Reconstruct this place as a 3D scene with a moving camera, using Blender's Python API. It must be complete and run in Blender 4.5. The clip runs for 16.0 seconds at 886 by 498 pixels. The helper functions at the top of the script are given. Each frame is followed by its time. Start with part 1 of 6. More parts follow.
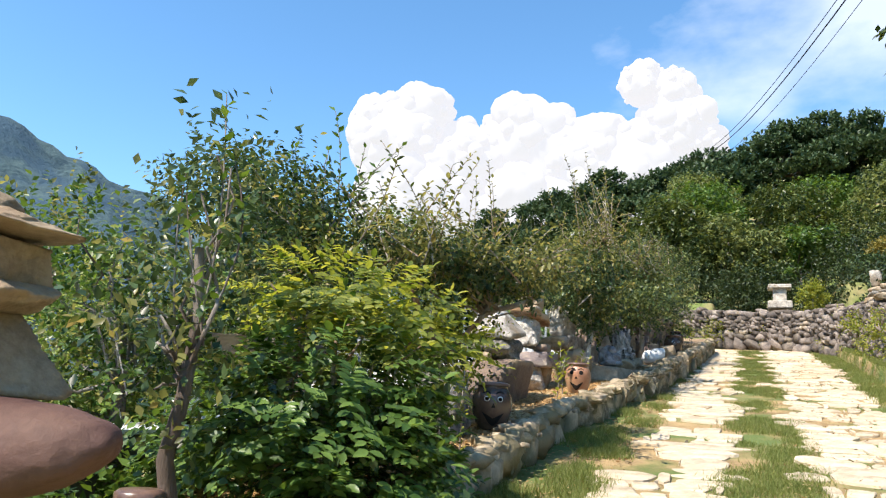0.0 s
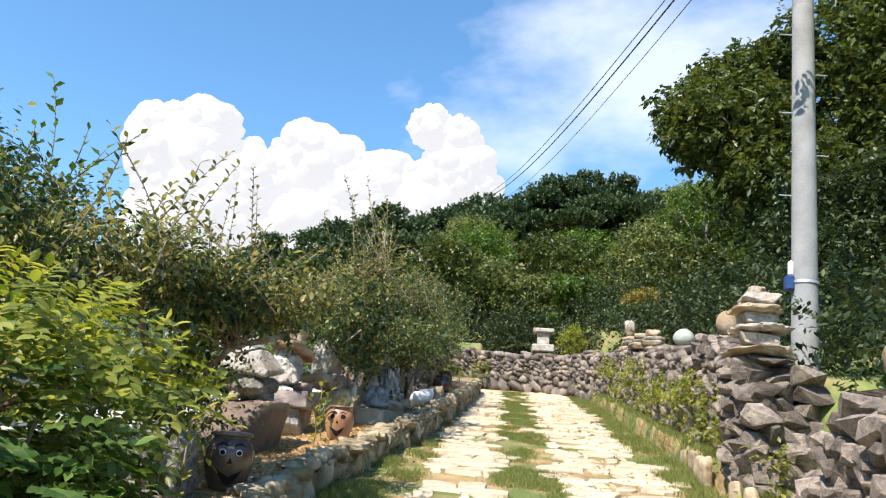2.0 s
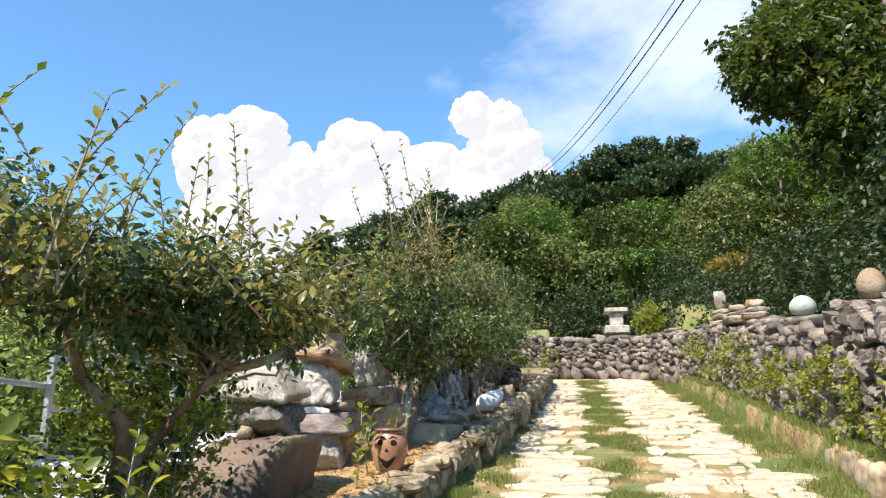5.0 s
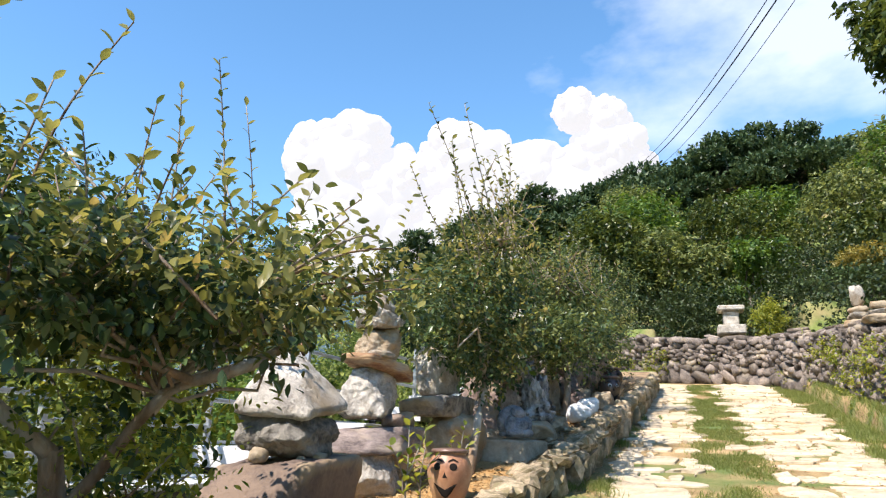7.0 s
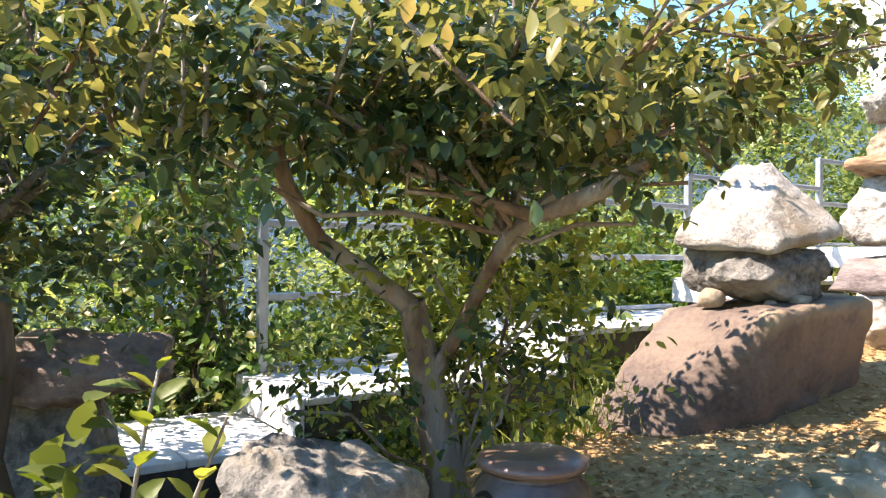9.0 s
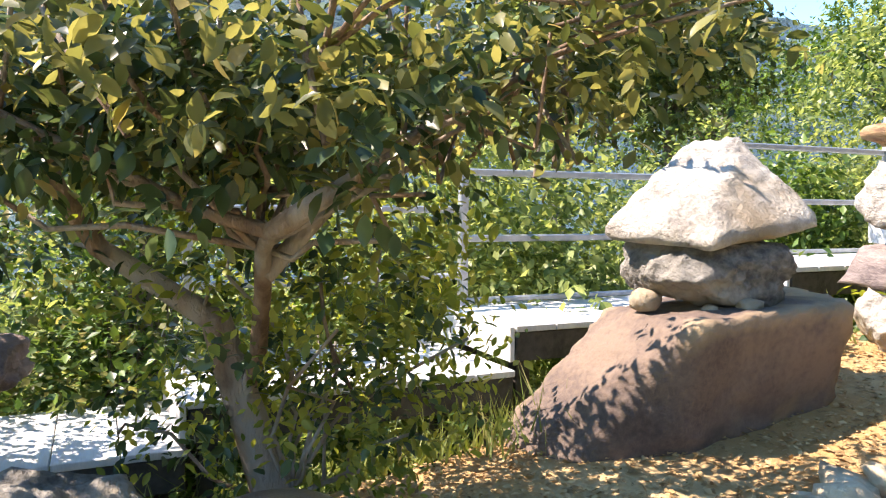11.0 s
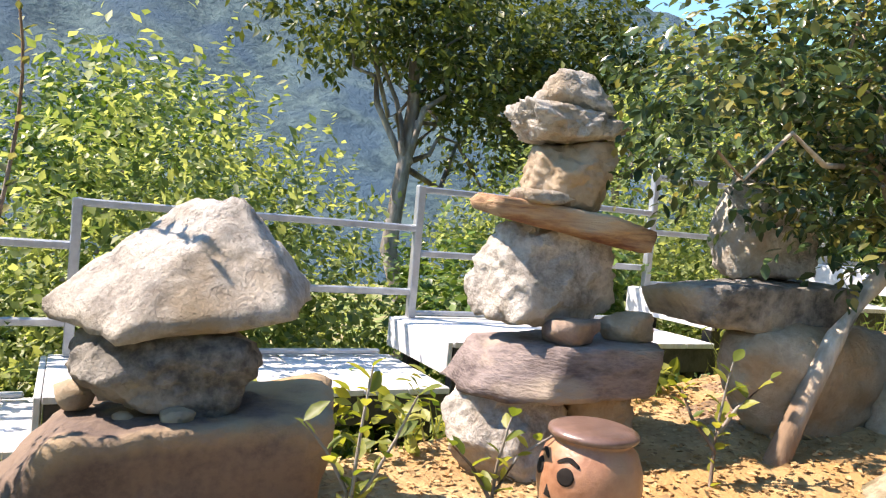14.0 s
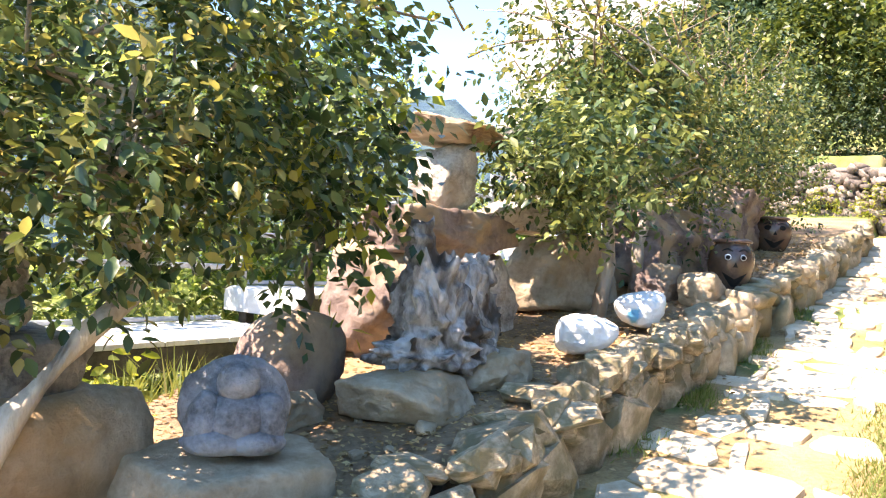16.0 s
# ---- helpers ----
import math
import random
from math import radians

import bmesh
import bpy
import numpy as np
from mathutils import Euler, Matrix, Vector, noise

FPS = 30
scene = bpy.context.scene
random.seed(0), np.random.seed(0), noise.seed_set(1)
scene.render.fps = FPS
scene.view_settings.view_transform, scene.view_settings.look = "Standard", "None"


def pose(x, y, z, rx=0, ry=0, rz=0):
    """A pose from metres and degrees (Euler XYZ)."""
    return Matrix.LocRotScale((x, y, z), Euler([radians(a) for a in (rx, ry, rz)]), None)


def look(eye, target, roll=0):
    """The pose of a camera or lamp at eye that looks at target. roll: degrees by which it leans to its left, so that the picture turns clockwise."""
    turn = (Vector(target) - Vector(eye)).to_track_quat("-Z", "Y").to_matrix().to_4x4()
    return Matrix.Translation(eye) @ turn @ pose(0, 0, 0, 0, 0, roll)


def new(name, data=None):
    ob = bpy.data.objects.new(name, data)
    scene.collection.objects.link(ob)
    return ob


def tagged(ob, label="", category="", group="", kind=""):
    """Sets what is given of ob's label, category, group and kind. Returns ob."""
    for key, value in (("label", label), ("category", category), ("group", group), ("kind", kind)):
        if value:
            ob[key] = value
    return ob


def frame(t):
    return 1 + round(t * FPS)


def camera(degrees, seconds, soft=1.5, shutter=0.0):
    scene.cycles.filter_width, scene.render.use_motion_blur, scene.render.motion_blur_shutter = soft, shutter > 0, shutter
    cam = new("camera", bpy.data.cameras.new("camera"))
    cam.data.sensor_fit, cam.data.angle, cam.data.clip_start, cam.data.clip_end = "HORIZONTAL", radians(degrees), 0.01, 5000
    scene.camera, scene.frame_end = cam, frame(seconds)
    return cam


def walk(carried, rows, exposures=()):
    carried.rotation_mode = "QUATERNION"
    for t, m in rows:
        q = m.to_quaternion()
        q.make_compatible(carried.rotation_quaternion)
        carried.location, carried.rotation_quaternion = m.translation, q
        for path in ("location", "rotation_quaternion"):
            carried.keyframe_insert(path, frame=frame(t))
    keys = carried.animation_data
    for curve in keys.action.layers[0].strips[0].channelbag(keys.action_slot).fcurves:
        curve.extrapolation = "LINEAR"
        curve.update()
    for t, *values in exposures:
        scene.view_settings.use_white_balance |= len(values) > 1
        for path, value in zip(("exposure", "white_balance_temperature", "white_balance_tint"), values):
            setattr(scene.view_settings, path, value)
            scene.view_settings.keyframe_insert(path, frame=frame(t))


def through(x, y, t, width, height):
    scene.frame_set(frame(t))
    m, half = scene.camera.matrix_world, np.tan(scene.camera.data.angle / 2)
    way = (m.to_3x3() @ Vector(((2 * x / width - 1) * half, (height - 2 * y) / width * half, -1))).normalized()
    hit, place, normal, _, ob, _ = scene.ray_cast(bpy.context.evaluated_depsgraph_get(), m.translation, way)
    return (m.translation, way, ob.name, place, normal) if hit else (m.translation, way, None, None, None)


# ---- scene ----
# seconds, eye, target, roll
PATH = [
    (0, (0.015, 0.116, 1.525), (-0.721, 1.929, 1.941), 3.5),
    (0.5, (0.048, 0.34, 1.583), (-0.461, 2.213, 2.065), 4.3),
    (1, (-0.003, 0.579, 1.624), (-0.317, 2.485, 2.141), 4.0),
    (1.5, (-0.097, 0.793, 1.684), (-0.35, 2.706, 2.208), 4.3),
    (2, (-0.121, 1.151, 1.739), (-0.303, 3.071, 2.269), 4.2),
    (2.5, (-0.156, 1.378, 1.822), (-0.314, 3.284, 2.405), 4.2),
    (3, (-0.246, 1.708, 1.911), (-0.397, 3.591, 2.566), 3.9),
    (3.5, (-0.256, 2.134, 1.929), (-0.407, 4.028, 2.552), 1.3),
    (4, (-0.291, 2.461, 1.951), (-0.478, 4.382, 2.475), 0.5),
    (4.5, (-0.375, 2.821, 2.039), (-0.619, 4.742, 2.537), 0.2),
    (7, (-0.343, 4.593, 2.334), (-0.926, 6.442, 2.825), 1.6),
    (7.5, (-0.425, 4.958, 2.352), (-1.068, 6.828, 2.65), 1.4),
    (8, (-0.495, 5.264, 2.338), (-1.519, 6.974, 2.504), 0.3),
    (8.5, (-0.549, 5.556, 2.388), (-2.031, 6.895, 2.491), 0.0),
    (11, (-0.366, 6.939, 2.618), (-2.181, 7.771, 2.505), 0.4),
    (11.5, (-0.397, 7.226, 2.698), (-2.173, 8.138, 2.572), 3.1),
    (12, (-0.298, 7.554, 2.75), (-2.098, 8.418, 2.628), 4.3),
    (12.5, (-0.283, 7.952, 2.813), (-2.091, 8.801, 2.7), 4.3),
    (13, (-0.252, 8.289, 2.888), (-2.067, 9.121, 2.776), 4.2),
    (13.5, (-0.169, 8.678, 2.974), (-1.989, 9.498, 2.85), 5.0),
    (14, (-0.117, 9.046, 2.96), (-1.909, 9.929, 2.863), 5.2),
    (14.5, (-0.106, 9.442, 3.002), (-1.81, 10.487, 2.95), 5.3),
    (15, (-0.02, 9.925, 3.041), (-1.601, 11.149, 3.034), 5.0),
    (15.5, (-0.037, 10.327, 3.062), (-1.342, 11.842, 3.067), 5.1),
    (16, (0.038, 10.772, 3.134), (-1.056, 12.446, 3.159), 3.9),
]
EXPOSURES = [(0.0, 0.97, 6750, 13), (7.2, 1.02, 6800, 15), (8.5, 1.74, 7050, 19), (11.0, 1.80, 7150, 21), (14.0, 1.46, 7250, 21), (16.0, 2.30, 7600, 24)]
cam = camera(60.4, 16.0, soft=1.2)
walk(cam, [(t, look(eye, target, roll)) for t, eye, target, roll in PATH], EXPOSURES)

# ---- light: high sun from behind on the left, clear sky ----
SUN_AZ, SUN_EL = radians(211), radians(52)   # measured from +y, clockwise seen from above
to_sun = Vector((math.sin(SUN_AZ) * math.cos(SUN_EL), math.cos(SUN_AZ) * math.cos(SUN_EL), math.sin(SUN_EL)))
world = bpy.data.worlds.new("world")
scene.world = world
world.use_nodes = True
wn = world.node_tree.nodes
sky = wn.new("ShaderNodeTexSky")
sky.sky_type, sky.sun_disc = "NISHITA", False
sky.sun_elevation, sky.sun_rotation = SUN_EL, SUN_AZ
sky.air_density, sky.dust_density, sky.ozone_density = 1.0, 0.0, 5.0
wn["Background"].inputs["Strength"].default_value = 0.145
deep = wn.new("ShaderNodeHueSaturation")
deep.inputs["Hue"].default_value, deep.inputs["Saturation"].default_value = 0.492, 1.12
world.node_tree.links.new(sky.outputs[0], deep.inputs["Color"])
world.node_tree.links.new(deep.outputs[0], wn["Background"].inputs["Color"])
sun = new("sun", bpy.data.lights.new("sun", "SUN"))
sun.data.energy, sun.data.angle, sun.data.color = 4.4, radians(0.5), (1.0, 0.95, 0.87)
sun.matrix_world = look(to_sun * 100, (0, 0, 0))

# ---- materials ----


def material(name, c1, c2, scale=4.0, rough=0.85, bump=0.3, c3=None, fine=40.0, metal=0.0, island=0.0, thing=0.0, spec=0.3, stretch=(1, 1, 1), patch=(0.45, 0.6)):
    """A surface mottled at two scales; c3: patches of a third colour; island and thing: lightness that varies from piece to piece."""
    m = bpy.data.materials.new(name)
    m.use_nodes = True
    nt, L = m.node_tree, m.node_tree.links
    n = nt.nodes
    bsdf = n["Principled BSDF"]
    co = n.new("ShaderNodeTexCoord")
    mp = n.new("ShaderNodeMapping")
    mp.inputs["Scale"].default_value = stretch
    L.new(co.outputs["Object"], mp.inputs["Vector"])
    t1, t2 = n.new("ShaderNodeTexNoise"), n.new("ShaderNodeTexNoise")
    t1.inputs["Scale"].default_value, t1.inputs["Detail"].default_value = scale, 6
    t2.inputs["Scale"].default_value, t2.inputs["Detail"].default_value, t2.inputs["Roughness"].default_value = fine * 0.6, 8, 0.68
    L.new(mp.outputs[0], t1.inputs["Vector"])
    L.new(mp.outputs[0], t2.inputs["Vector"])
    add = n.new("ShaderNodeMath")
    add.operation = "MULTIPLY_ADD"
    add.inputs[1].default_value = 0.7
    L.new(t2.outputs["Fac"], add.inputs[0])
    L.new(t1.outputs["Fac"], add.inputs[2])
    ramp = n.new("ShaderNodeValToRGB")
    ramp.color_ramp.elements[0].position, ramp.color_ramp.elements[1].position = 0.62, 1.08
    ramp.color_ramp.elements[0].color, ramp.color_ramp.elements[1].color = (*c1, 1), (*c2, 1)
    L.new(add.outputs[0], ramp.inputs["Fac"])
    out = ramp.outputs["Color"]
    if c3:
        t3 = n.new("ShaderNodeTexNoise")
        t3.inputs["Scale"].default_value, t3.inputs["Detail"].default_value = scale * 0.45, 5
        mp3 = n.new("ShaderNodeMapping")
        mp3.inputs["Location"].default_value = (7.3, 2.1, 4.4)
        L.new(mp.outputs[0], mp3.inputs["Vector"])
        L.new(mp3.outputs[0], t3.inputs["Vector"])
        r3 = n.new("ShaderNodeMapRange")
        r3.inputs["From Min"].default_value, r3.inputs["From Max"].default_value = patch
        L.new(t3.outputs["Fac"], r3.inputs["Value"])
        mix = n.new("ShaderNodeMix")
        mix.data_type = "RGBA"
        L.new(r3.outputs[0], mix.inputs["Factor"])
        L.new(out, mix.inputs[6])
        mix.inputs[7].default_value = (*c3, 1)
        out = mix.outputs[2]
    if island or thing:
        src = n.new("ShaderNodeNewGeometry").outputs["Random Per Island"] if island else n.new("ShaderNodeObjectInfo").outputs["Random"]
        amount = island or thing
        mr = n.new("ShaderNodeMapRange")
        mr.inputs["To Min"].default_value, mr.inputs["To Max"].default_value = 1 - amount, 1 + amount
        L.new(src, mr.inputs["Value"])
        hs = n.new("ShaderNodeHueSaturation")
        L.new(mr.outputs[0], hs.inputs["Value"])
        L.new(out, hs.inputs["Color"])
        out = hs.outputs["Color"]
    L.new(out, bsdf.inputs["Base Color"])
    bsdf.inputs["Roughness"].default_value, bsdf.inputs["Metallic"].default_value = rough, metal
    bsdf.inputs["Specular IOR Level"].default_value = spec
    if bump:
        bp = n.new("ShaderNodeBump")
        bp.inputs["Strength"].default_value, bp.inputs["Distance"].default_value = bump, 0.03
        L.new(add.outputs[0], bp.inputs["Height"])
        L.new(bp.outputs[0], bsdf.inputs["Normal"])
    return m


def leafy(name, dark, light, through=0.35, gloss=0.45, tint=None):
    """Foliage: colour varies from leaf to leaf, light shines through."""
    m = bpy.data.materials.new(name)
    m.use_nodes = True
    nt, L = m.node_tree, m.node_tree.links
    n = nt.nodes
    bsdf = n["Principled BSDF"]
    geo = n.new("ShaderNodeNewGeometry")
    ramp = n.new("ShaderNodeValToRGB")
    ramp.color_ramp.elements[0].color, ramp.color_ramp.elements[1].color = (*dark, 1), (*light, 1)
    if tint:
        e = ramp.color_ramp.elements.new(0.93)
        e.color = (*light, 1)
        ramp.color_ramp.elements[2].color = (*tint, 1)
    L.new(geo.outputs["Random Per Island"], ramp.inputs["Fac"])
    L.new(ramp.outputs[0], bsdf.inputs["Base Color"])
    bsdf.inputs["Roughness"].default_value = gloss
    bsdf.inputs["Specular IOR Level"].default_value = 0.36
    tr = n.new("ShaderNodeBsdfTranslucent")
    hs = n.new("ShaderNodeHueSaturation")
    hs.inputs["Hue"].default_value, hs.inputs["Saturation"].default_value, hs.inputs["Value"].default_value = 0.48, 1.15, 1.55
    L.new(ramp.outputs[0], hs.inputs["Color"])
    L.new(hs.outputs[0], tr.inputs["Color"])
    mix = n.new("ShaderNodeMixShader")
    mix.inputs[0].default_value = through
    L.new(bsdf.outputs[0], mix.inputs[1])
    L.new(tr.outputs[0], mix.inputs[2])
    L.new(mix.outputs[0], n["Material Output"].inputs["Surface"])
    return m


M_EARTH = material("straw_covered_earth", (0.20, 0.13, 0.06), (0.44, 0.31, 0.15), 2.5, 0.95, 0.8, c3=(0.12, 0.16, 0.045), fine=60)
M_BED = material("wood_chip_mulch", (0.26, 0.165, 0.075), (0.54, 0.38, 0.19), 3.0, 0.95, 1.0, c3=(0.42, 0.25, 0.10), fine=45)
M_SOIL = material("brown_bed_soil", (0.14, 0.092, 0.056), (0.35, 0.24, 0.145), 2.5, 0.95, 1.0, c3=(0.36, 0.25, 0.13), fine=45, patch=(0.52, 0.64))
M_SLAB = material("pale_paving_stone", (0.36, 0.285, 0.185), (0.62, 0.52, 0.375), 2.2, 0.85, 0.7, c3=(0.52, 0.40, 0.26), fine=25, thing=0.14)
M_SLAB_FAR = material("pale_paving_stone_far", (0.36, 0.285, 0.185), (0.62, 0.52, 0.375), 2.2, 0.85, 0.7, c3=(0.52, 0.40, 0.26), fine=25, island=0.14)
M_WALL = material("grey_brown_fieldstone", (0.085, 0.07, 0.062), (0.26, 0.215, 0.178), 5, 0.9, 0.8, c3=(0.34, 0.28, 0.205), fine=35, thing=0.5, patch=(0.56, 0.68))
M_WALL_FAR = material("grey_brown_fieldstone_far", (0.085, 0.07, 0.062), (0.26, 0.215, 0.178), 5, 0.9, 0.8, c3=(0.34, 0.28, 0.205), fine=35, island=0.5, patch=(0.56, 0.68))
M_CORE = material("dark_wall_core", (0.05, 0.04, 0.03), (0.12, 0.095, 0.075), 6, 0.95, 0.6)
M_KERB = material("tan_kerb_stone", (0.27, 0.205, 0.13), (0.54, 0.43, 0.29), 5, 0.9, 0.8, c3=(0.22, 0.18, 0.10), fine=30, thing=0.25)
M_PALE = material("pale_granite", (0.23, 0.20, 0.165), (0.62, 0.57, 0.49), 6, 0.88, 1.2, c3=(0.34, 0.26, 0.17), fine=60, patch=(0.5, 0.72))
M_GREYR = material("grey_rock", (0.085, 0.08, 0.072), (0.30, 0.275, 0.235), 6, 0.9, 1.0, c3=(0.42, 0.34, 0.22), fine=40, patch=(0.52, 0.7))
M_BROWN = material("brown_purple_rock", (0.10, 0.068, 0.06), (0.29, 0.215, 0.18), 4, 0.85, 0.8, c3=(0.42, 0.31, 0.19), fine=35, patch=(0.5, 0.68))
M_PURPLE = material("purple_brown_slab_rock", (0.105, 0.08, 0.074), (0.32, 0.255, 0.225), 4, 0.85, 0.9, c3=(0.40, 0.32, 0.24), fine=35, patch=(0.52, 0.66), stretch=(1, 1, 3.0))
M_WEDGE = material("wedge_rock", (0.085, 0.062, 0.055), (0.21, 0.15, 0.11), 2.5, 0.8, 0.6, c3=(0.36, 0.25, 0.13), fine=50, patch=(0.54, 0.62))
def worn_edges(m, colour):
    """Pale worn arrises on a hewn rock."""
    n, L = m.node_tree.nodes, m.node_tree.links
    socket = n["Principled BSDF"].inputs["Base Color"]
    before = socket.links[0].from_socket
    geo, ramp, mix = n.new("ShaderNodeNewGeometry"), n.new("ShaderNodeValToRGB"), n.new("ShaderNodeMix")
    ramp.color_ramp.elements[0].position, ramp.color_ramp.elements[1].position = 0.53, 0.60
    mix.data_type = "RGBA"
    mix.inputs[7].default_value = (*colour, 1)
    L.new(geo.outputs["Pointiness"], ramp.inputs["Fac"])
    L.new(ramp.outputs[0], mix.inputs[0])
    L.new(before, mix.inputs[6])
    L.new(mix.outputs[2], socket)


worn_edges(M_WEDGE, (0.40, 0.29, 0.17))
M_MAROON = material("dark_maroon_stone", (0.05, 0.022, 0.018), (0.12, 0.06, 0.045), 3, 0.7, 0.4, c3=(0.16, 0.09, 0.06), fine=30, patch=(0.55, 0.75))
# Darker copy of the tan stone: the first cairn's shade is in its colour.
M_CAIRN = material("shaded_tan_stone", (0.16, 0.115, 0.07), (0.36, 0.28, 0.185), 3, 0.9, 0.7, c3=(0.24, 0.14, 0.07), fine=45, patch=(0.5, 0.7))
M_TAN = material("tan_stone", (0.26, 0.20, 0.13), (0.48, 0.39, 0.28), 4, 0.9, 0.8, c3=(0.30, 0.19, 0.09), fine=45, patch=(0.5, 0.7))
M_STRIPE = material("red_banded_stone", (0.17, 0.08, 0.055), (0.46, 0.29, 0.15), 3, 0.85, 0.6, c3=(0.45, 0.36, 0.25), fine=20, stretch=(1, 1, 6))
M_DARKST = material("dark_blue_grey_stone", (0.07, 0.078, 0.09), (0.28, 0.30, 0.33), 9, 0.6, 0.7, c3=(0.30, 0.31, 0.32), fine=70, patch=(0.55, 0.75), spec=0.5)
M_DRIFT = material("weathered_silver_root", (0.06, 0.055, 0.053), (0.52, 0.50, 0.48), 9, 0.8, 1.0, c3=(0.06, 0.045, 0.035), fine=40, stretch=(1, 1, 0.35), patch=(0.5, 0.6))
M_WHITE = material("white_painted_stone", (0.66, 0.66, 0.64), (0.86, 0.86, 0.84), 5, 0.7, 0.4)
M_BLUE = material("blue_white_painted_stone", (0.70, 0.72, 0.72), (0.85, 0.86, 0.86), 5, 0.7, 0.4, c3=(0.10, 0.38, 0.60), patch=(0.5, 0.54))
M_CLAY = material("terracotta_glaze", (0.26, 0.115, 0.06), (0.42, 0.21, 0.115), 6, 0.38, 0.25, c3=(0.36, 0.22, 0.13), fine=50, spec=0.5)
M_DARKGL = material("dark_brown_glaze", (0.045, 0.028, 0.022), (0.11, 0.07, 0.05), 5, 0.25, 0.15, c3=(0.14, 0.08, 0.05), spec=0.6)
M_LID = material("brown_glazed_lid", (0.09, 0.05, 0.035), (0.20, 0.12, 0.09), 5, 0.28, 0.15, spec=0.6)
M_HOLE = material("dark_pot_inside", (0.008, 0.006, 0.005), (0.02, 0.015, 0.012), 5, 0.95, 0)
M_PAINTW = material("white_eye_paint", (0.7, 0.7, 0.68), (0.8, 0.8, 0.78), 5, 0.5, 0)
M_BARK = material("tan_bark", (0.10, 0.06, 0.038), (0.27, 0.18, 0.115), 8, 0.9, 1.0, c3=(0.34, 0.30, 0.25), fine=40, stretch=(1, 1, 0.3))
M_BARKP = material("pale_smooth_bark", (0.27, 0.22, 0.17), (0.54, 0.47, 0.37), 6, 0.85, 0.6, c3=(0.24, 0.16, 0.10), fine=40, stretch=(1, 1, 0.3))
M_BARKG = material("grey_bark", (0.16, 0.14, 0.12), (0.36, 0.32, 0.27), 8, 0.9, 1.0, c3=(0.12, 0.09, 0.07), fine=40, stretch=(1, 1, 0.3))
M_POLE = material("grey_concrete_pole", (0.22, 0.225, 0.22), (0.32, 0.325, 0.32), 3, 0.9, 0.25, c3=(0.42, 0.42, 0.41), fine=70, patch=(0.6, 0.75))
M_STEEL = material("galvanised_steel", (0.36, 0.38, 0.40), (0.50, 0.52, 0.54), 8, 0.45, 0.15, metal=0.6, spec=0.5)
M_DECK = material("pale_deck_board", (0.50, 0.50, 0.50), (0.66, 0.66, 0.65), 4, 0.6, 0.25, fine=40, thing=0.05, stretch=(0.4, 4, 1))
M_DECKS = material("dark_steel_frame", (0.03, 0.027, 0.025), (0.07, 0.062, 0.055), 6, 0.6, 0.3)
M_WIRE = material("black_cable", (0.02, 0.02, 0.02), (0.04, 0.04, 0.04), 6, 0.5, 0)
M_BOXBLUE = material("blue_plastic", (0.02, 0.05, 0.16), (0.03, 0.07, 0.2), 6, 0.4, 0)
M_GRASSG = material("ground_grass", (0.06, 0.10, 0.02), (0.20, 0.24, 0.07), 1.5, 0.95, 0.6, c3=(0.26, 0.21, 0.10), fine=12)
# Blue of the distance haze is mixed straight into the forest colours.
M_FOREST = material("haze_tinted_forest", (0.022, 0.05, 0.065), (0.085, 0.135, 0.135), 0.045, 0.95, 0.9, c3=(0.04, 0.08, 0.11), fine=0.3)
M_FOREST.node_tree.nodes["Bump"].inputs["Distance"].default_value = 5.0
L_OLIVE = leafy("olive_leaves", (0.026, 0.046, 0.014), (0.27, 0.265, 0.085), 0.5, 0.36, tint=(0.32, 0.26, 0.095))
# Dark glossy leaves; also the leaf colour that paints shade inside crowns.
L_DARK = leafy("dark_glossy_and_shade_leaves", (0.014, 0.035, 0.013), (0.10, 0.15, 0.055), 0.25, 0.28)
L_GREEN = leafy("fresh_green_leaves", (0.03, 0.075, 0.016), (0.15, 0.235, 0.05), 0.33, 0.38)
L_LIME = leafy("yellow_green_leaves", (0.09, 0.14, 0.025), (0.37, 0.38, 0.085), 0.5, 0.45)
L_HEDGE = leafy("valley_thicket_leaves", (0.06, 0.11, 0.028), (0.36, 0.41, 0.14), 0.5, 0.45)
# Leaf colour darkened to paint the tree shade behind the walls.
L_SHADE = leafy("shade_coloured_leaves", (0.012, 0.028, 0.01), (0.075, 0.105, 0.035), 0.2, 0.5)
L_PINE = leafy("pine_needles", (0.025, 0.055, 0.025), (0.09, 0.135, 0.055), 0.2, 0.5)
L_HILL = leafy("hillside_leaves", (0.03, 0.055, 0.016), (0.26, 0.295, 0.10), 0.36, 0.5)
L_TREE = leafy("broadleaf_tree_leaves", (0.018, 0.04, 0.010), (0.135, 0.165, 0.043), 0.3, 0.42)
L_GRASS = leafy("grass_blades", (0.09, 0.13, 0.025), (0.24, 0.27, 0.08), 0.35, 0.6, tint=(0.38, 0.31, 0.14))
L_STRAW = leafy("straw_bits", (0.22, 0.13, 0.05), (0.55, 0.38, 0.18), 0.1, 0.8)

# ---- mesh helpers ----
rng = np.random.default_rng(11)


def mesh(name, verts, faces, mat=None, smooth=False):
    me = bpy.data.meshes.new(name)
    me.from_pydata([tuple(v) for v in verts], [], [tuple(f) for f in faces])
    if smooth:
        me.shade_smooth()
    if mat:
        me.materials.append(mat)
    return me


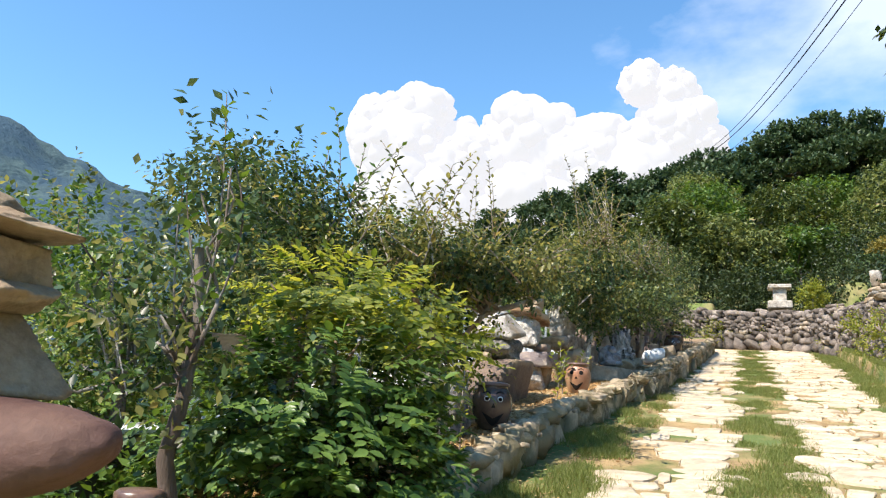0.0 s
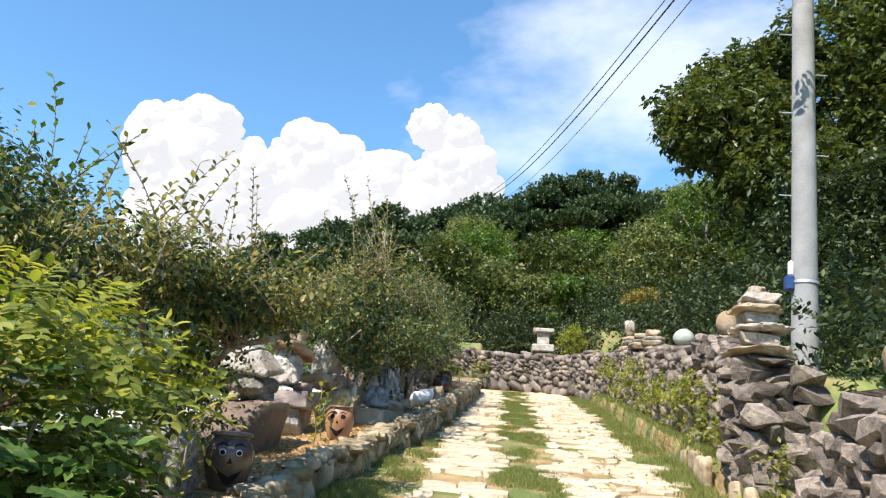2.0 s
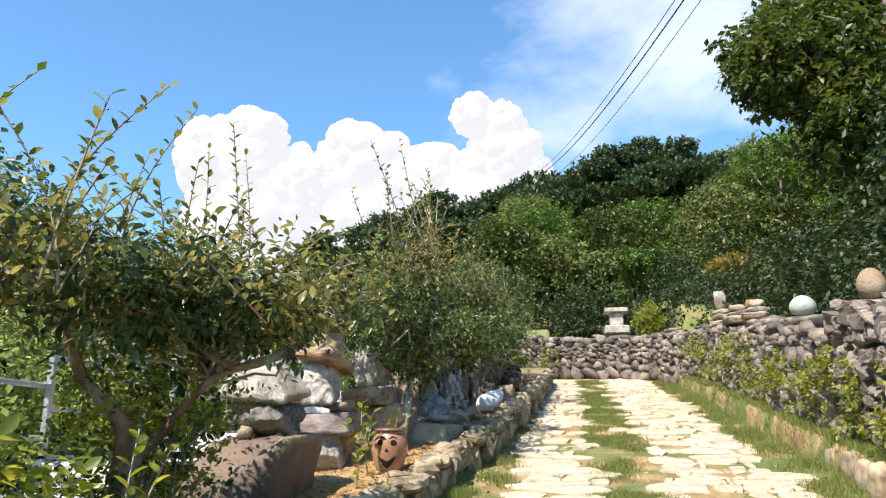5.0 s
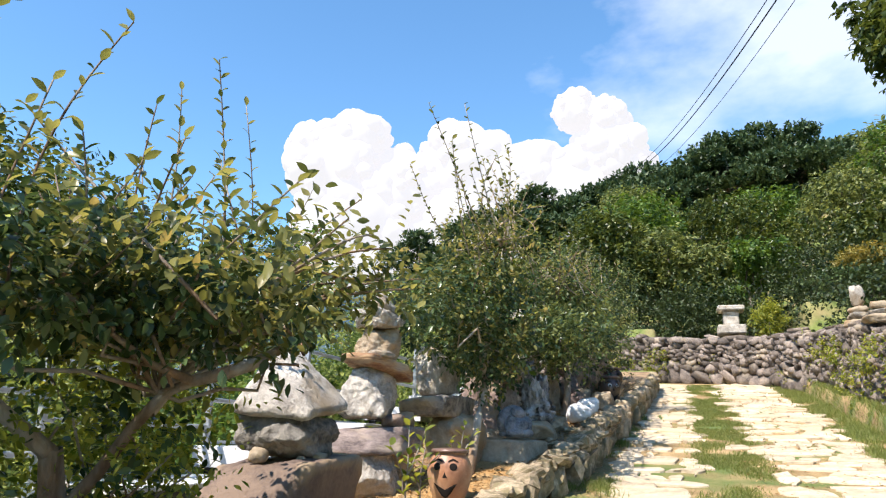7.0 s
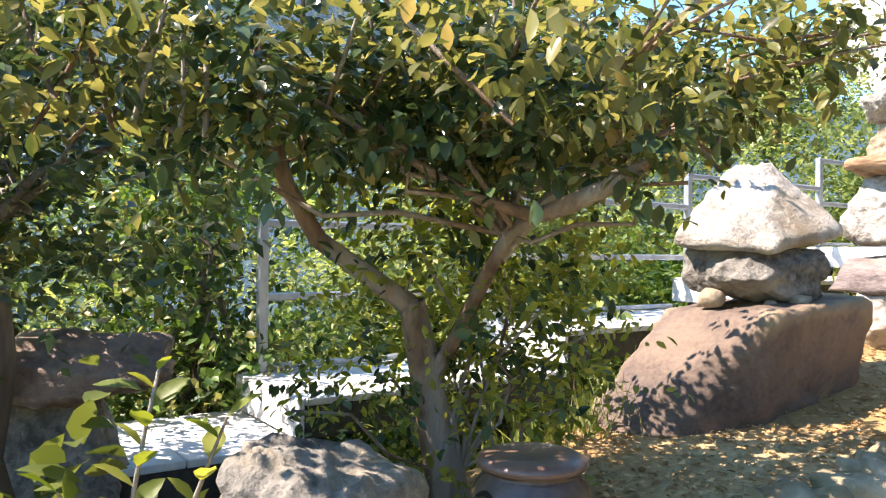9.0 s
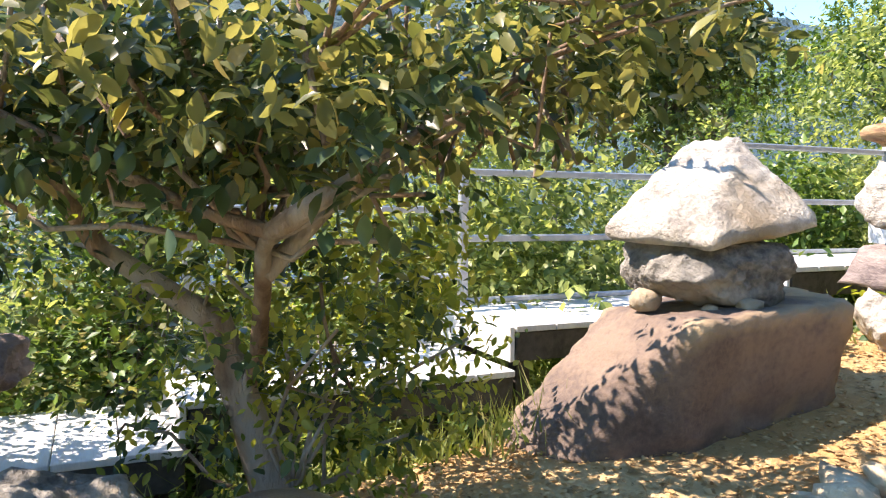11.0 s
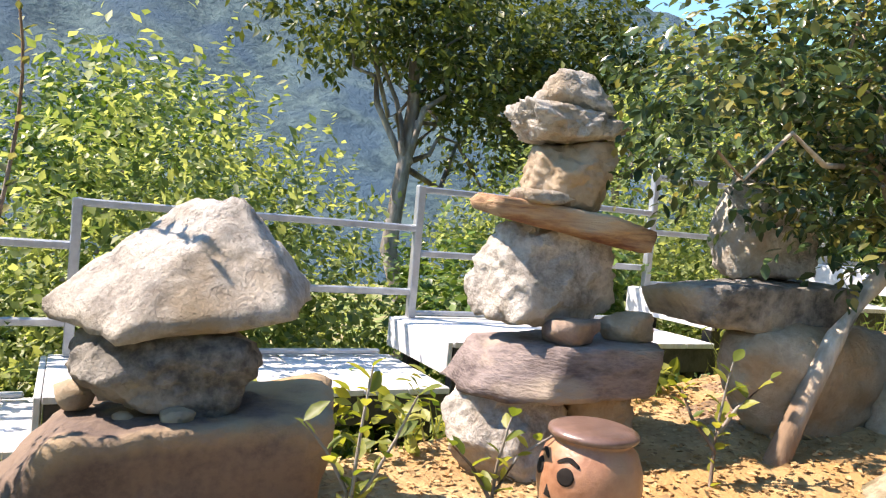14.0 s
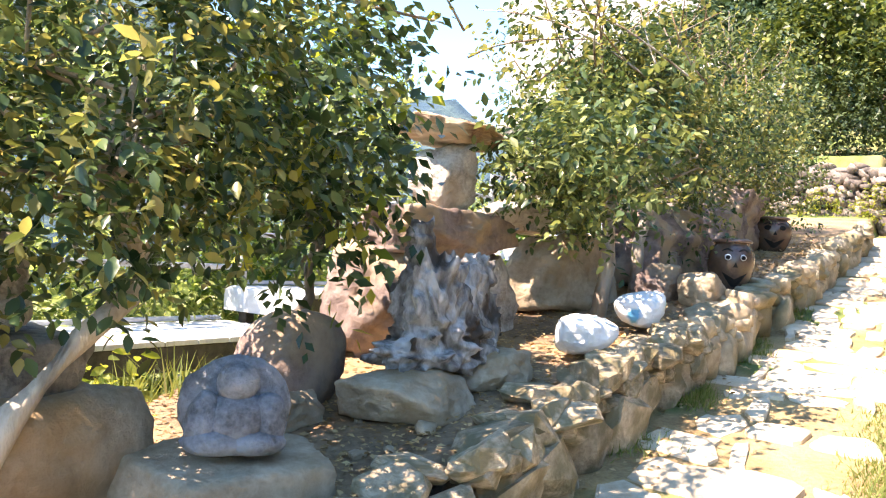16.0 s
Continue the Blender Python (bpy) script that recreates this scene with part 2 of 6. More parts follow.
def fast_mesh(name, verts, tris, mat, smooth=False):
    """A triangle mesh straight from arrays."""
    me = bpy.data.meshes.new(name)
    me.vertices.add(len(verts))
    me.vertices.foreach_set("co", np.asarray(verts, np.float32).ravel())
    me.loops.add(len(tris) * 3)
    me.loops.foreach_set("vertex_index", np.asarray(tris, np.int32).ravel())
    me.polygons.add(len(tris))
    me.polygons.foreach_set("loop_start", np.arange(0, len(tris) * 3, 3, dtype=np.int32))
    me.update(calc_edges=True)
    if smooth:
        me.shade_smooth()
    me.materials.append(mat)
    return me


def part(name, data, parent=None, label="", m=None):
    ob = new(name, data)
    if m is not None:
        ob.matrix_basis = m
    if parent is not None:
        ob.parent = parent
    if label:
        ob["label"] = label
    return ob


def thing(name, at, label, category, group="", kind="", rz=0.0):
    ob = new(name)
    ob.matrix_basis = pose(*at, 0, 0, rz)
    return tagged(ob, label, category, group, kind)


def ico(sub):
    bm = bmesh.new()
    bmesh.ops.create_icosphere(bm, subdivisions=sub, radius=1.0)
    v = np.array([x.co for x in bm.verts])
    f = [[q.index for q in x.verts] for x in bm.faces]
    bm.free()
    return v, f


ICO = {k: ico(k) for k in (1, 2, 3, 4, 5)}


def facets(planes, sub, p):
    """Unit directions pushed out to a rounded polyhedron given by planes (normal, distance)."""
    v, f = ICO[sub]
    acc = np.zeros(len(v))
    for n_, h in planes:
        acc += np.maximum(v @ n_ / h, 0) ** p
    return v * (acc ** (-1 / p))[:, None], f


def weather(v, seed, amount, freq=2.2):
    """Noise at two scales along the outward direction."""
    off = np.random.default_rng(seed).uniform(-50, 50, 3)
    c = v.mean(axis=0)
    nn = v - c
    nn /= np.linalg.norm(nn, axis=1)[:, None] + 1e-6
    span = np.ptp(v, axis=0).max()
    k = np.array([noise.fractal(Vector(q * (freq / span) * 2 + off), 0.7, 2.2, 6) + 0.6 * abs(noise.noise(Vector(q * (freq * 2.5 / span) * 2 + off))) for q in v])
    chips = np.array([noise.voronoi(Vector(q * (freq * 1.6 / span) * 2 + off))[0][0] for q in v])
    return v + nn * ((k + 1.1 * (chips - 0.4)) * amount * span)[:, None]


def rock(name, size, mat, seed, sub=4, block=0.5, cuts=7, rough=0.05, taper=0.0, lean=(0, 0)):
    """A boulder with its base at z = 0: faces split along a few planes, edges worn, surface weathered. taper < 0: wider above."""
    r = np.random.default_rng(seed)
    planes = []
    for ax in range(3):
        for sg in (-1, 1):
            d = r.normal(size=3) * (0.16 if ax < 2 else 0.09)
            d[ax] += sg
            planes.append((d / np.linalg.norm(d), 1.0))
    for _ in range(cuts + 3):
        d = r.normal(size=3)
        d[2] *= 0.7
        d /= np.linalg.norm(d)
        planes.append((d, r.uniform(0.88, 1.25) if block > 0.25 else 1.0))
    if sub == 4 and max(size) > 0.36:
        sub = 5
    v, f = facets(planes, sub, 3.0 if block < 0.25 else 16 + 34 * block)
    v = v / np.max(np.abs(v), axis=0)
    v[:, 2] = (v[:, 2] - v[:, 2].min()) / np.ptp(v[:, 2])
    v[:, :2] *= (1 - taper * (v[:, 2] - 0.5))[:, None]
    v = v * (size[0] / 2, size[1] / 2, size[2])
    v = weather(v, seed, rough * 0.72, 3.2)
    v[:, 2] -= v[:, 2].min()
    v[:, 0] += lean[0] * v[:, 2]
    v[:, 1] += lean[1] * v[:, 2]
    return mesh(name, v, f, mat, True)


def stone(name, at, size, mat, seed, label, category="stone", rz=0.0, group="", tilt=(0, 0), **kw):
    ob = new(name, rock(name, size, mat, seed, **kw))
    ob.matrix_basis = pose(at[0], at[1], at[2], tilt[0], tilt[1], rz)
    return tagged(ob, label, category, group)


def lathe(profile, seg=32):
    """Verts and faces of a turned body from (radius, height) pairs."""
    v, f = [], []
    for r, z in profile:
        for k in range(seg):
            a = 2 * math.pi * k / seg
            v.append((r * math.cos(a), r * math.sin(a), z))
    for i in range(len(profile) - 1):
        for k in range(seg):
            k2 = (k + 1) % seg
            f.append((i * seg + k, i * seg + k2, (i + 1) * seg + k2, (i + 1) * seg + k))
    return v, f


def box(sx, sy, sz, bevel=0.0, origin=(0, 0, 0)):
    bm = bmesh.new()
    bmesh.ops.create_cube(bm, size=1.0)
    for q in bm.verts:
        q.co = Vector((q.co.x * sx + origin[0], q.co.y * sy + origin[1], q.co.z * sz + origin[2]))
    if bevel:
        bmesh.ops.bevel(bm, geom=list(bm.edges), offset=bevel, segments=1, affect="EDGES")
    return bm


def from_bm(name, bm, mat, smooth=False):
    me = bpy.data.meshes.new(name)
    bm.to_mesh(me)
    bm.free()
    if smooth:
        me.shade_smooth()
    me.materials.append(mat)
    return me


def tube(points, radii, seg=8):
    """Verts and tris of a tapered limb through points."""
    P = np.array(points, float)
    n = len(P)
    v, t = [], []
    for i in range(n):
        d = P[min(i + 1, n - 1)] - P[max(i - 1, 0)]
        d /= np.linalg.norm(d) + 1e-9
        a = np.cross(d, (0.31, 0.93, 0.2) if abs(d[2]) > 0.8 else (0, 0, 1.0))
        a /= np.linalg.norm(a) + 1e-9
        b = np.cross(d, a)
        for k in range(seg):
            w = 2 * math.pi * k / seg
            v.append(P[i] + radii[i] * (a * math.cos(w) + b * math.sin(w)))
    for i in range(n - 1):
        for k in range(seg):
            k2 = (k + 1) % seg
            p, q, r, s = i * seg + k, i * seg + k2, (i + 1) * seg + k2, (i + 1) * seg + k
            t += [(p, q, r), (p, r, s)]
    return v, t


def bend(a, b, k, r, sag=0.12):
    """Points of a crooked limb from a to b."""
    a, b = np.array(a, float), np.array(b, float)
    d = np.linalg.norm(b - a)
    p = [a + (b - a) * i / (k - 1) for i in range(k)]
    for i in range(1, k - 1):
        p[i] = p[i] + r.normal(size=3) * d * sag * 0.5
    return p


def limbs(name, chains, mat, seg=8):
    v, t = [], []
    for pts, radii in chains:
        a, b = tube(pts, radii, seg)
        t += [tuple(i + len(v) for i in q) for q in b]
        v += a
    return fast_mesh(name, v, t, mat, True)


LEAF_SIMPLE = (np.array([(0, 0, 0), (0.28, 0.45, 0.06), (0, 1, -0.05), (-0.28, 0.45, 0.06)]), np.array([(0, 1, 2), (0, 2, 3)]))
LEAF_FULL = (np.array([(0, 0, 0), (0.17, 0.2, 0.05), (0.26, 0.48, 0.06), (0.16, 0.78, 0.02), (0, 1, -0.1), (-0.16, 0.78, 0.02), (-0.26, 0.48, 0.06), (-0.17, 0.2, 0.05), (0, 0.5, 0.0)]),
             np.array([(0, 1, 8), (1, 2, 8), (2, 3, 8), (3, 4, 8), (4, 5, 8), (5, 6, 8), (6, 7, 8), (7, 0, 8)]))


def leaf_cloud(pos, direction, up, size, shape=LEAF_SIMPLE):
    """Leaves as arrays: one at each pos, along direction, facing up."""
    y = direction / (np.linalg.norm(direction, axis=1)[:, None] + 1e-9)
    x = np.cross(y, up)
    x /= np.linalg.norm(x, axis=1)[:, None] + 1e-9
    z = np.cross(x, y)
    base, tri = shape
    v = pos[:, None, :] + size[:, None, None] * (base[None, :, 0, None] * x[:, None, :] + base[None, :, 1, None] * y[:, None, :] + base[None, :, 2, None] * z[:, None, :])
    t = tri[None] + (np.arange(len(pos)) * len(base))[:, None, None]
    return v.reshape(-1, 3), t.reshape(-1, 3)


def foliage(blobs, twigs, per, size, r, shell=0.55, twig=0.28, droop=0.0, shape=LEAF_SIMPLE, rise=0.5, weights=None):
    """Leaves on short twigs that fill ellipsoids (centre, radii), denser towards the outside."""
    w = np.array([b[1][0] * b[1][1] + b[1][1] * b[1][2] + b[1][0] * b[1][2] for b in blobs])
    pick = r.choice(len(blobs), twigs, p=w / w.sum())
    c = np.array([b[0] for b in blobs])[pick]
    rad = np.array([b[1] for b in blobs])[pick]
    d = r.normal(size=(twigs, 3))
    d /= np.linalg.norm(d, axis=1)[:, None]
    k = shell + (1 - shell) * r.random(twigs) ** 0.6
    lump = 1 + 0.22 * np.sin(d[:, 0] * 5 + pick) * np.sin(d[:, 1] * 6 + 1.3 * pick) + r.normal(size=twigs) * 0.07
    start = c + d * rad * (k * lump)[:, None]
    go = d * 0.7 + r.normal(size=(twigs, 3)) * 0.45 + np.array((0, 0, rise))
    go /= np.linalg.norm(go, axis=1)[:, None]
    pos, dirs = [], []
    tw = twig * r.uniform(0.6, 1.4, twigs)
    for j in range(per):
        s = (j + 0.5) / per
        p = start + go * (tw * s)[:, None]
        side = r.normal(size=(twigs, 3))
        side -= go * np.sum(side * go, axis=1)[:, None]
        side /= np.linalg.norm(side, axis=1)[:, None] + 1e-9
        pos.append(p)
        dirs.append(side + go * 0.55 + np.array((0, 0, -droop)))
    pos, dirs = np.concatenate(pos), np.concatenate(dirs)
    up = r.normal(size=pos.shape) * 0.5 + np.array((0, 0, 1.0))
    return leaf_cloud(pos, dirs, up, size * r.uniform(0.6, 1.25, len(pos)), shape)


def shoots(list_, r, step=0.055, size=0.075, shape=LEAF_SIMPLE):
    """Upright whips with leaves set alternately: (base, tip) pairs."""
    pos, dirs, chains = [], [], []
    for a, b in list_:
        a, b = np.array(a, float), np.array(b, float)
        ln = np.linalg.norm(b - a)
        n = max(int(ln / step), 3)
        bow = r.normal(size=3) * 0.06 * ln
        ax = (b - a) / ln
        pts = []
        for i in range(n + 1):
            s = i / n
            p = a + (b - a) * s + bow * math.sin(math.pi * s)
            pts.append(p)
            w = i * 2.4 + r.normal() * 0.4
            side = np.array((math.cos(w), math.sin(w), 0.45)) * 0.9 + ax * 0.3
            pos.append(p)
            dirs.append(side)
        chains.append((pts[::3] + [pts[-1]], list(np.linspace(0.009, 0.003, len(pts[::3]) + 1))))
    pos, dirs = np.array(pos), np.array(dirs)
    up = np.tile((0, 0, 1.0), (len(pos), 1)) + r.normal(size=pos.shape) * 0.3
    return leaf_cloud(pos, dirs, up, size * r.uniform(0.7, 1.2, len(pos)), shape), chains


# ---- the lie of the land ----
SLOPE = 0.15
BED = 0.28


def road_z(y):
    if y < -40:
        return -40 * SLOPE - (y + 40) * -0.02
    return y * SLOPE if y < 29 else 29 * SLOPE + (y - 29) * 0.10


def rise(y):
    """The bed lies a little higher above the lane uphill."""
    return 0.08 * smooth(11, 15, y)


def kerb_x(y):
    """The bed's edge, which draws in towards the road uphill."""
    pts = ((4, -2.0), (9, -1.98), (10, -1.86), (12, -1.68), (13.5, -1.47), (15, -1.38), (17, -1.27), (20, -1.12), (25, -1.0))
    return float(np.interp(y, [p[0] for p in pts], [p[1] for p in pts]))


def smooth(a, b, x):
    t = min(max((x - a) / (b - a), 0), 1)
    return t * t * (3 - 2 * t)


def ground_z(x, y):
    z = road_z(min(y, 60))
    k = kerb_x(y)
    if k >= x:
        z += (BED + rise(y)) * smooth(k, k - 0.1, x) * smooth(3.2, 4.2, y)
        z -= (BED + 0.55) * smooth(-3.3, -4.0, x)
        z -= 1.3 * smooth(-4.8, -7.5, x) + 7 * smooth(-7, -40, x) + 30 * smooth(-40, -260, x)
    if x > 2.36:
        z += 0.3 * smooth(2.38, 2.46, x) * smooth(9.3, 9.7, y) * (1 - smooth(26, 27, y))
    if x > 2.9:
        z += 1.1 * smooth(3.0, 3.3, x) + 1.6 * smooth(5, 12, x) + max(0, min(x, 120) - 9) * 0.30
    if y > 28:
        z += 1.2 * smooth(28.4, 28.9, y) * smooth(-9, -3, x) + (min(y, 150) - 32) * 0.30 * smooth(32, 44, y) * smooth(-45, 0, x)
    return z


def axis(inner, step, outer):
    a = list(np.arange(inner[0], inner[1] + 1e-6, step))
    g, s = [], step
    p = inner[1]
    while p < outer:
        s *= 1.28
        p += s
        g.append(p)
    h, s = [], step
    p = inner[0]
    while p > -outer:
        s *= 1.28
        p -= s
        h.append(p)
    return h[::-1] + a + g


xs = sorted(set(np.round(axis((-8, 5), 0.2, 2600), 3)) | set(np.round(np.arange(-2.3, -0.9, 0.07), 3)) | {2.38, 2.42, 2.46, 3.0, 3.1, 3.3, -3.3, -4.0})
ys = sorted(set(np.round(axis((-3, 34), 0.4, 2600), 3)))
gv = [(x, y, ground_z(x, y) + (0.012 * noise.noise(Vector((x * 3, y * 3, 0))) if -9 < x < 6 and -4 < y < 36 else 0)) for y in ys for x in xs]
nx = len(xs)
gf = [(j * nx + i, j * nx + i + 1, (j + 1) * nx + i + 1, (j + 1) * nx + i) for j in range(len(ys) - 1) for i in range(nx - 1)]
ground = new("ground", mesh("ground", gv, gf, M_GRASSG, True))
tagged(ground, "sloping grassy and earthy hillside ground", "ground", kind="structure")
for k, mt in enumerate((M_EARTH, M_BED, M_SOIL)):
    ground.data.materials.append(mt)
mi = []
for j in range(len(ys) - 1):
    for i in range(nx - 1):
        cx, cy = (xs[i] + xs[i + 1]) / 2, (ys[j] + ys[j + 1]) / 2
        mi.append(1 if kerb_x(cy) < cx < 2.7 and -30 < cy < 30 else (2 if cy < 12.4 + 0.5 * math.sin(cx * 5) else 3) if -3.5 < cx <= kerb_x(cy) and 3 < cy < 27 else 0)
ground.data.polygons.foreach_set("material_index", mi)

# ---- mountains across the valley ----


def mountain(name, label, az0, az1, near, far, crest, seed):
    """A wooded range between two bearings (degrees left of +y); crest(bearing) gives its height in degrees."""
    r = np.random.default_rng(seed)
    v, f, na, nd = [], [], 150, 34
    for i in range(na + 1):
        a = az0 + (az1 - az0) * i / na
        top = math.tan(radians(crest(a))) * far
        for j in range(nd + 1):
            s = j / nd
            d = near + (far - near) * s
            z = -32 + (top + 32) * s ** 1.15
            p = Vector((a * 0.16, s * 4, seed))
            z += (noise.fractal(p, 1.0, 2.0, 5) * 26 * s + noise.noise(Vector((a * 2.2, s * 40, seed))) * 4.5)
            v.append((-math.sin(radians(a)) * d, math.cos(radians(a)) * d, z))
    for i in range(na):
        for j in range(nd):
            p = i * (nd + 1) + j
            f.append((p, p + nd + 1, p + nd + 2, p + 1))
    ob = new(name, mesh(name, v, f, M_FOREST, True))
    return tagged(ob, label, "mountain", kind="structure")


def crest_left(a):
    pts = ((10, 9.0), (22, 10.5), (30, 10.5), (36, 11.4), (43, 13.8), (53, 16.4), (65, 19), (85, 21), (120, 18), (150, 12))
    for (a0, e0), (a1, e1) in zip(pts, pts[1:]):
        if a <= a1:
            return e0 + (e1 - e0) * max(a - a0, 0) / (a1 - a0)
    return 12


mountain("mountain_range", "wooded mountain across the valley, haze blue put into its colour", 8, 150, 330, 900, crest_left, 3)

# ---- clouds ----
M_CLOUD = bpy.data.materials.new("glowing_cloud")
M_CLOUD.use_nodes = True
cb = M_CLOUD.node_tree.nodes["Principled BSDF"]
cb.inputs["Base Color"].default_value, cb.inputs["Roughness"].default_value = (0.13, 0.13, 0.13, 1), 1.0
# Emission gives most of the cloud's brightness in place of scattered sunlight.
cb.inputs["Emission Color"].default_value, cb.inputs["Emission Strength"].default_value = (0.90, 0.93, 1.0, 1), 0.44
cb.inputs["Specular IOR Level"].default_value = 0.0


def bearing(a, e, d):
    a, e = radians(a), radians(e)
    return np.array((-math.sin(a) * math.cos(e), math.cos(a) * math.cos(e), math.sin(e))) * d


def cumulus(lobes, d, seed):
    """A heap of cloud: round heads (bearing, elevation, radius in degrees) with smaller ones budding from them."""
    r = np.random.default_rng(seed)
    heads = []
    for a, e, q in lobes:
        heads.append((bearing(a, e, d), math.radians(q) * d))
        for _ in range(11):
            w = r.normal(size=3)
            w /= np.linalg.norm(w)
            c = bearing(a, e, d) + w * math.radians(q) * d * 0.8
            heads.append((c, math.radians(q) * d * r.uniform(0.25, 0.45)))
        for _ in range(34):
            w = r.normal(size=3)
            w /= np.linalg.norm(w)
            heads.append((bearing(a, e, d) + w * math.radians(q) * d * 0.97, math.radians(q) * d * r.uniform(0.08, 0.2)))
    vs, ts, k = [], [], 0
    for c, q in heads:
        bv, bf = ICO[4 if q > 0.02 * d else 3]
        bf = np.array(bf)
        off = r.uniform(-40, 40, 3)
        ns = np.array([noise.fractal(Vector(p * 2.2 + off), 0.9, 2.2, 4) for p in bv])
        vs.append(c + bv * (q * (1 + 0.13 * ns))[:, None])
        ts.append(bf + k)
        k += len(bv)
    ob = new("cumulus_cloud", fast_mesh("cumulus_cloud", np.concatenate(vs), np.concatenate(ts), M_CLOUD, True))
    return tagged(ob, "bright white heaped summer cloud", "cloud", kind="structure")


cumulus([(26, 19.5, 3.6), (24.5, 21.8, 2.4), (28, 21, 2.0), (21, 18, 3.6), (16, 20.4, 3.3), (14, 18.5, 3.6), (11, 19, 3.2), (7.5, 18.2, 3.8), (4.6, 21.2, 2.6), (7.2, 24.4, 1.6), (4.8, 23.6, 1.7), (3.4, 19.6, 2.2), (24, 15, 5), (15, 14.5, 5), (6, 15, 4)], 2300, 5)


def wisp():
    """Thin high cloud on a curved sheet, ragged by noise."""
    m = bpy.data.materials.new("thin_high_cloud")
    m.use_nodes = True
    nt, L = m.node_tree, m.node_tree.links
    n = nt.nodes
    n.remove(n["Principled BSDF"])
    co, mp, tx = n.new("ShaderNodeTexCoord"), n.new("ShaderNodeMapping"), n.new("ShaderNodeTexNoise")
    mp.inputs["Scale"].default_value = (1, 1, 1)
    tx.inputs["Scale"].default_value, tx.inputs["Detail"].default_value, tx.inputs["Roughness"].default_value = 3.2, 8, 0.55
    L.new(co.outputs["UV"], mp.inputs["Vector"])
    L.new(mp.outputs[0], tx.inputs["Vector"])
    sep = n.new("ShaderNodeSeparateXYZ")
    L.new(co.outputs["UV"], sep.inputs[0])
    fade = None
    for ax in (0, 1):
        q = n.new("ShaderNodeMath")
        q.operation = "PINGPONG"
        q.inputs[1].default_value = 0.5
        L.new(sep.outputs[ax], q.inputs[0])
        if fade is None:
            fade = q
        else:
            w = n.new("ShaderNodeMath")
            w.operation = "MINIMUM"
            L.new(fade.outputs[0], w.inputs[0])
            L.new(q.outputs[0], w.inputs[1])
            fade = w
    add = n.new("ShaderNodeMath")
    add.operation = "MULTIPLY_ADD"
    add.inputs[1].default_value = 1.1
    L.new(fade.outputs[0], add.inputs[0])
    L.new(tx.outputs["Fac"], add.inputs[2])
    mr = n.new("ShaderNodeMapRange")
    mr.inputs["From Min"].default_value, mr.inputs["From Max"].default_value = 0.62, 0.98
    mr.inputs["To Max"].default_value = 0.52
    L.new(add.outputs[0], mr.inputs["Value"])
    # The sheet glows by itself where sun would light thin cloud.
    em, tr, mx = n.new("ShaderNodeEmission"), n.new("ShaderNodeBsdfTransparent"), n.new("ShaderNodeMixShader")
    em.inputs["Color"].default_value, em.inputs["Strength"].default_value = (0.88, 0.93, 1.0, 1), 0.85
    L.new(mr.outputs[0], mx.inputs[0])
    L.new(tr.outputs[0], mx.inputs[1])
    L.new(em.outputs[0], mx.inputs[2])
    L.new(mx.outputs[0], n["Material Output"].inputs["Surface"])
    v, f, uv = [], [], []
    na, ne = 24, 16
    for i in range(na + 1):
        for j in range(ne + 1):
            s, t = i / na, j / ne
            # the sheet leans to the right as it rises
            a = 15 - 42 * s - 6 * t
            v.append(tuple(bearing(a, 17 + 22 * t, 2600)))
            uv.append((s, t))
    for i in range(na):
        for j in range(ne):
            p = i * (ne + 1) + j
            f.append((p, p + ne + 1, p + ne + 2, p + 1))
    me = mesh("high_cloud", v, f, m, True)
    lay = me.uv_layers.new(name="uv")
    for lp in me.loops:
        lay.data[lp.index].uv = uv[lp.vertex_index]
    ob = new("high_cloud", me)
    ob.visible_shadow = False
    return tagged(ob, "thin hazy white cloud sheet high up", "cloud", kind="structure")


wisp()

# ---- standing stones of the garden bed ----


def bed_z(y):
    return y * SLOPE + BED + rise(y)


def prism(name, bottom, top, mat, seed, p=34, rough=0.02):
    """A hewn block whose corners are given: the hull's faces, worn edges and a weathered skin."""
    bm = bmesh.new()
    for q in list(bottom) + list(top):
        bm.verts.new(q)
    bmesh.ops.convex_hull(bm, input=list(bm.verts))
    c = Vector(np.mean([q.co for q in bm.verts], axis=0))
    planes = []
    for q in bm.faces:
        n_ = q.normal.copy()
        h = n_.dot(q.calc_center_median() - c)
        if h < 0:
            n_, h = -n_, -h
        if q.calc_area() > 1e-4:
            planes.append((np.array(n_), h))
    bm.free()
    v, f = facets(planes, 5, p)
    v = weather(v, seed, rough, 3.0)
    return mesh(name, v + np.array(c), f, mat, True)


# wedge-shaped boulder with a mushroom-like stone on it
wedge = new("wedge_boulder", prism("wedge_boulder",
    [(-3.42, 8.44, 1.40), (-2.98, 8.60, 1.42), (-2.70, 9.08, 1.45), (-2.70, 9.84, 1.55), (-3.40, 9.95, 1.55)],
    [(-3.27, 9.10, 2.14), (-2.55, 9.05, 2.185), (-2.56, 9.90, 2.225), (-3.20, 10.08, 2.24)], M_WEDGE, 4, 150, 0.012))
tagged(wedge, "large brown-purple wedge-shaped boulder set in the mulch", "boulder")
mid = stone("dark_block_stone", (-2.94, 9.39, 2.18), (0.52, 0.62, 0.33), M_GREYR, 21, "dark grey cracked stone standing on the wedge boulder", block=0.45, rough=0.06, rz=-5, cuts=6)
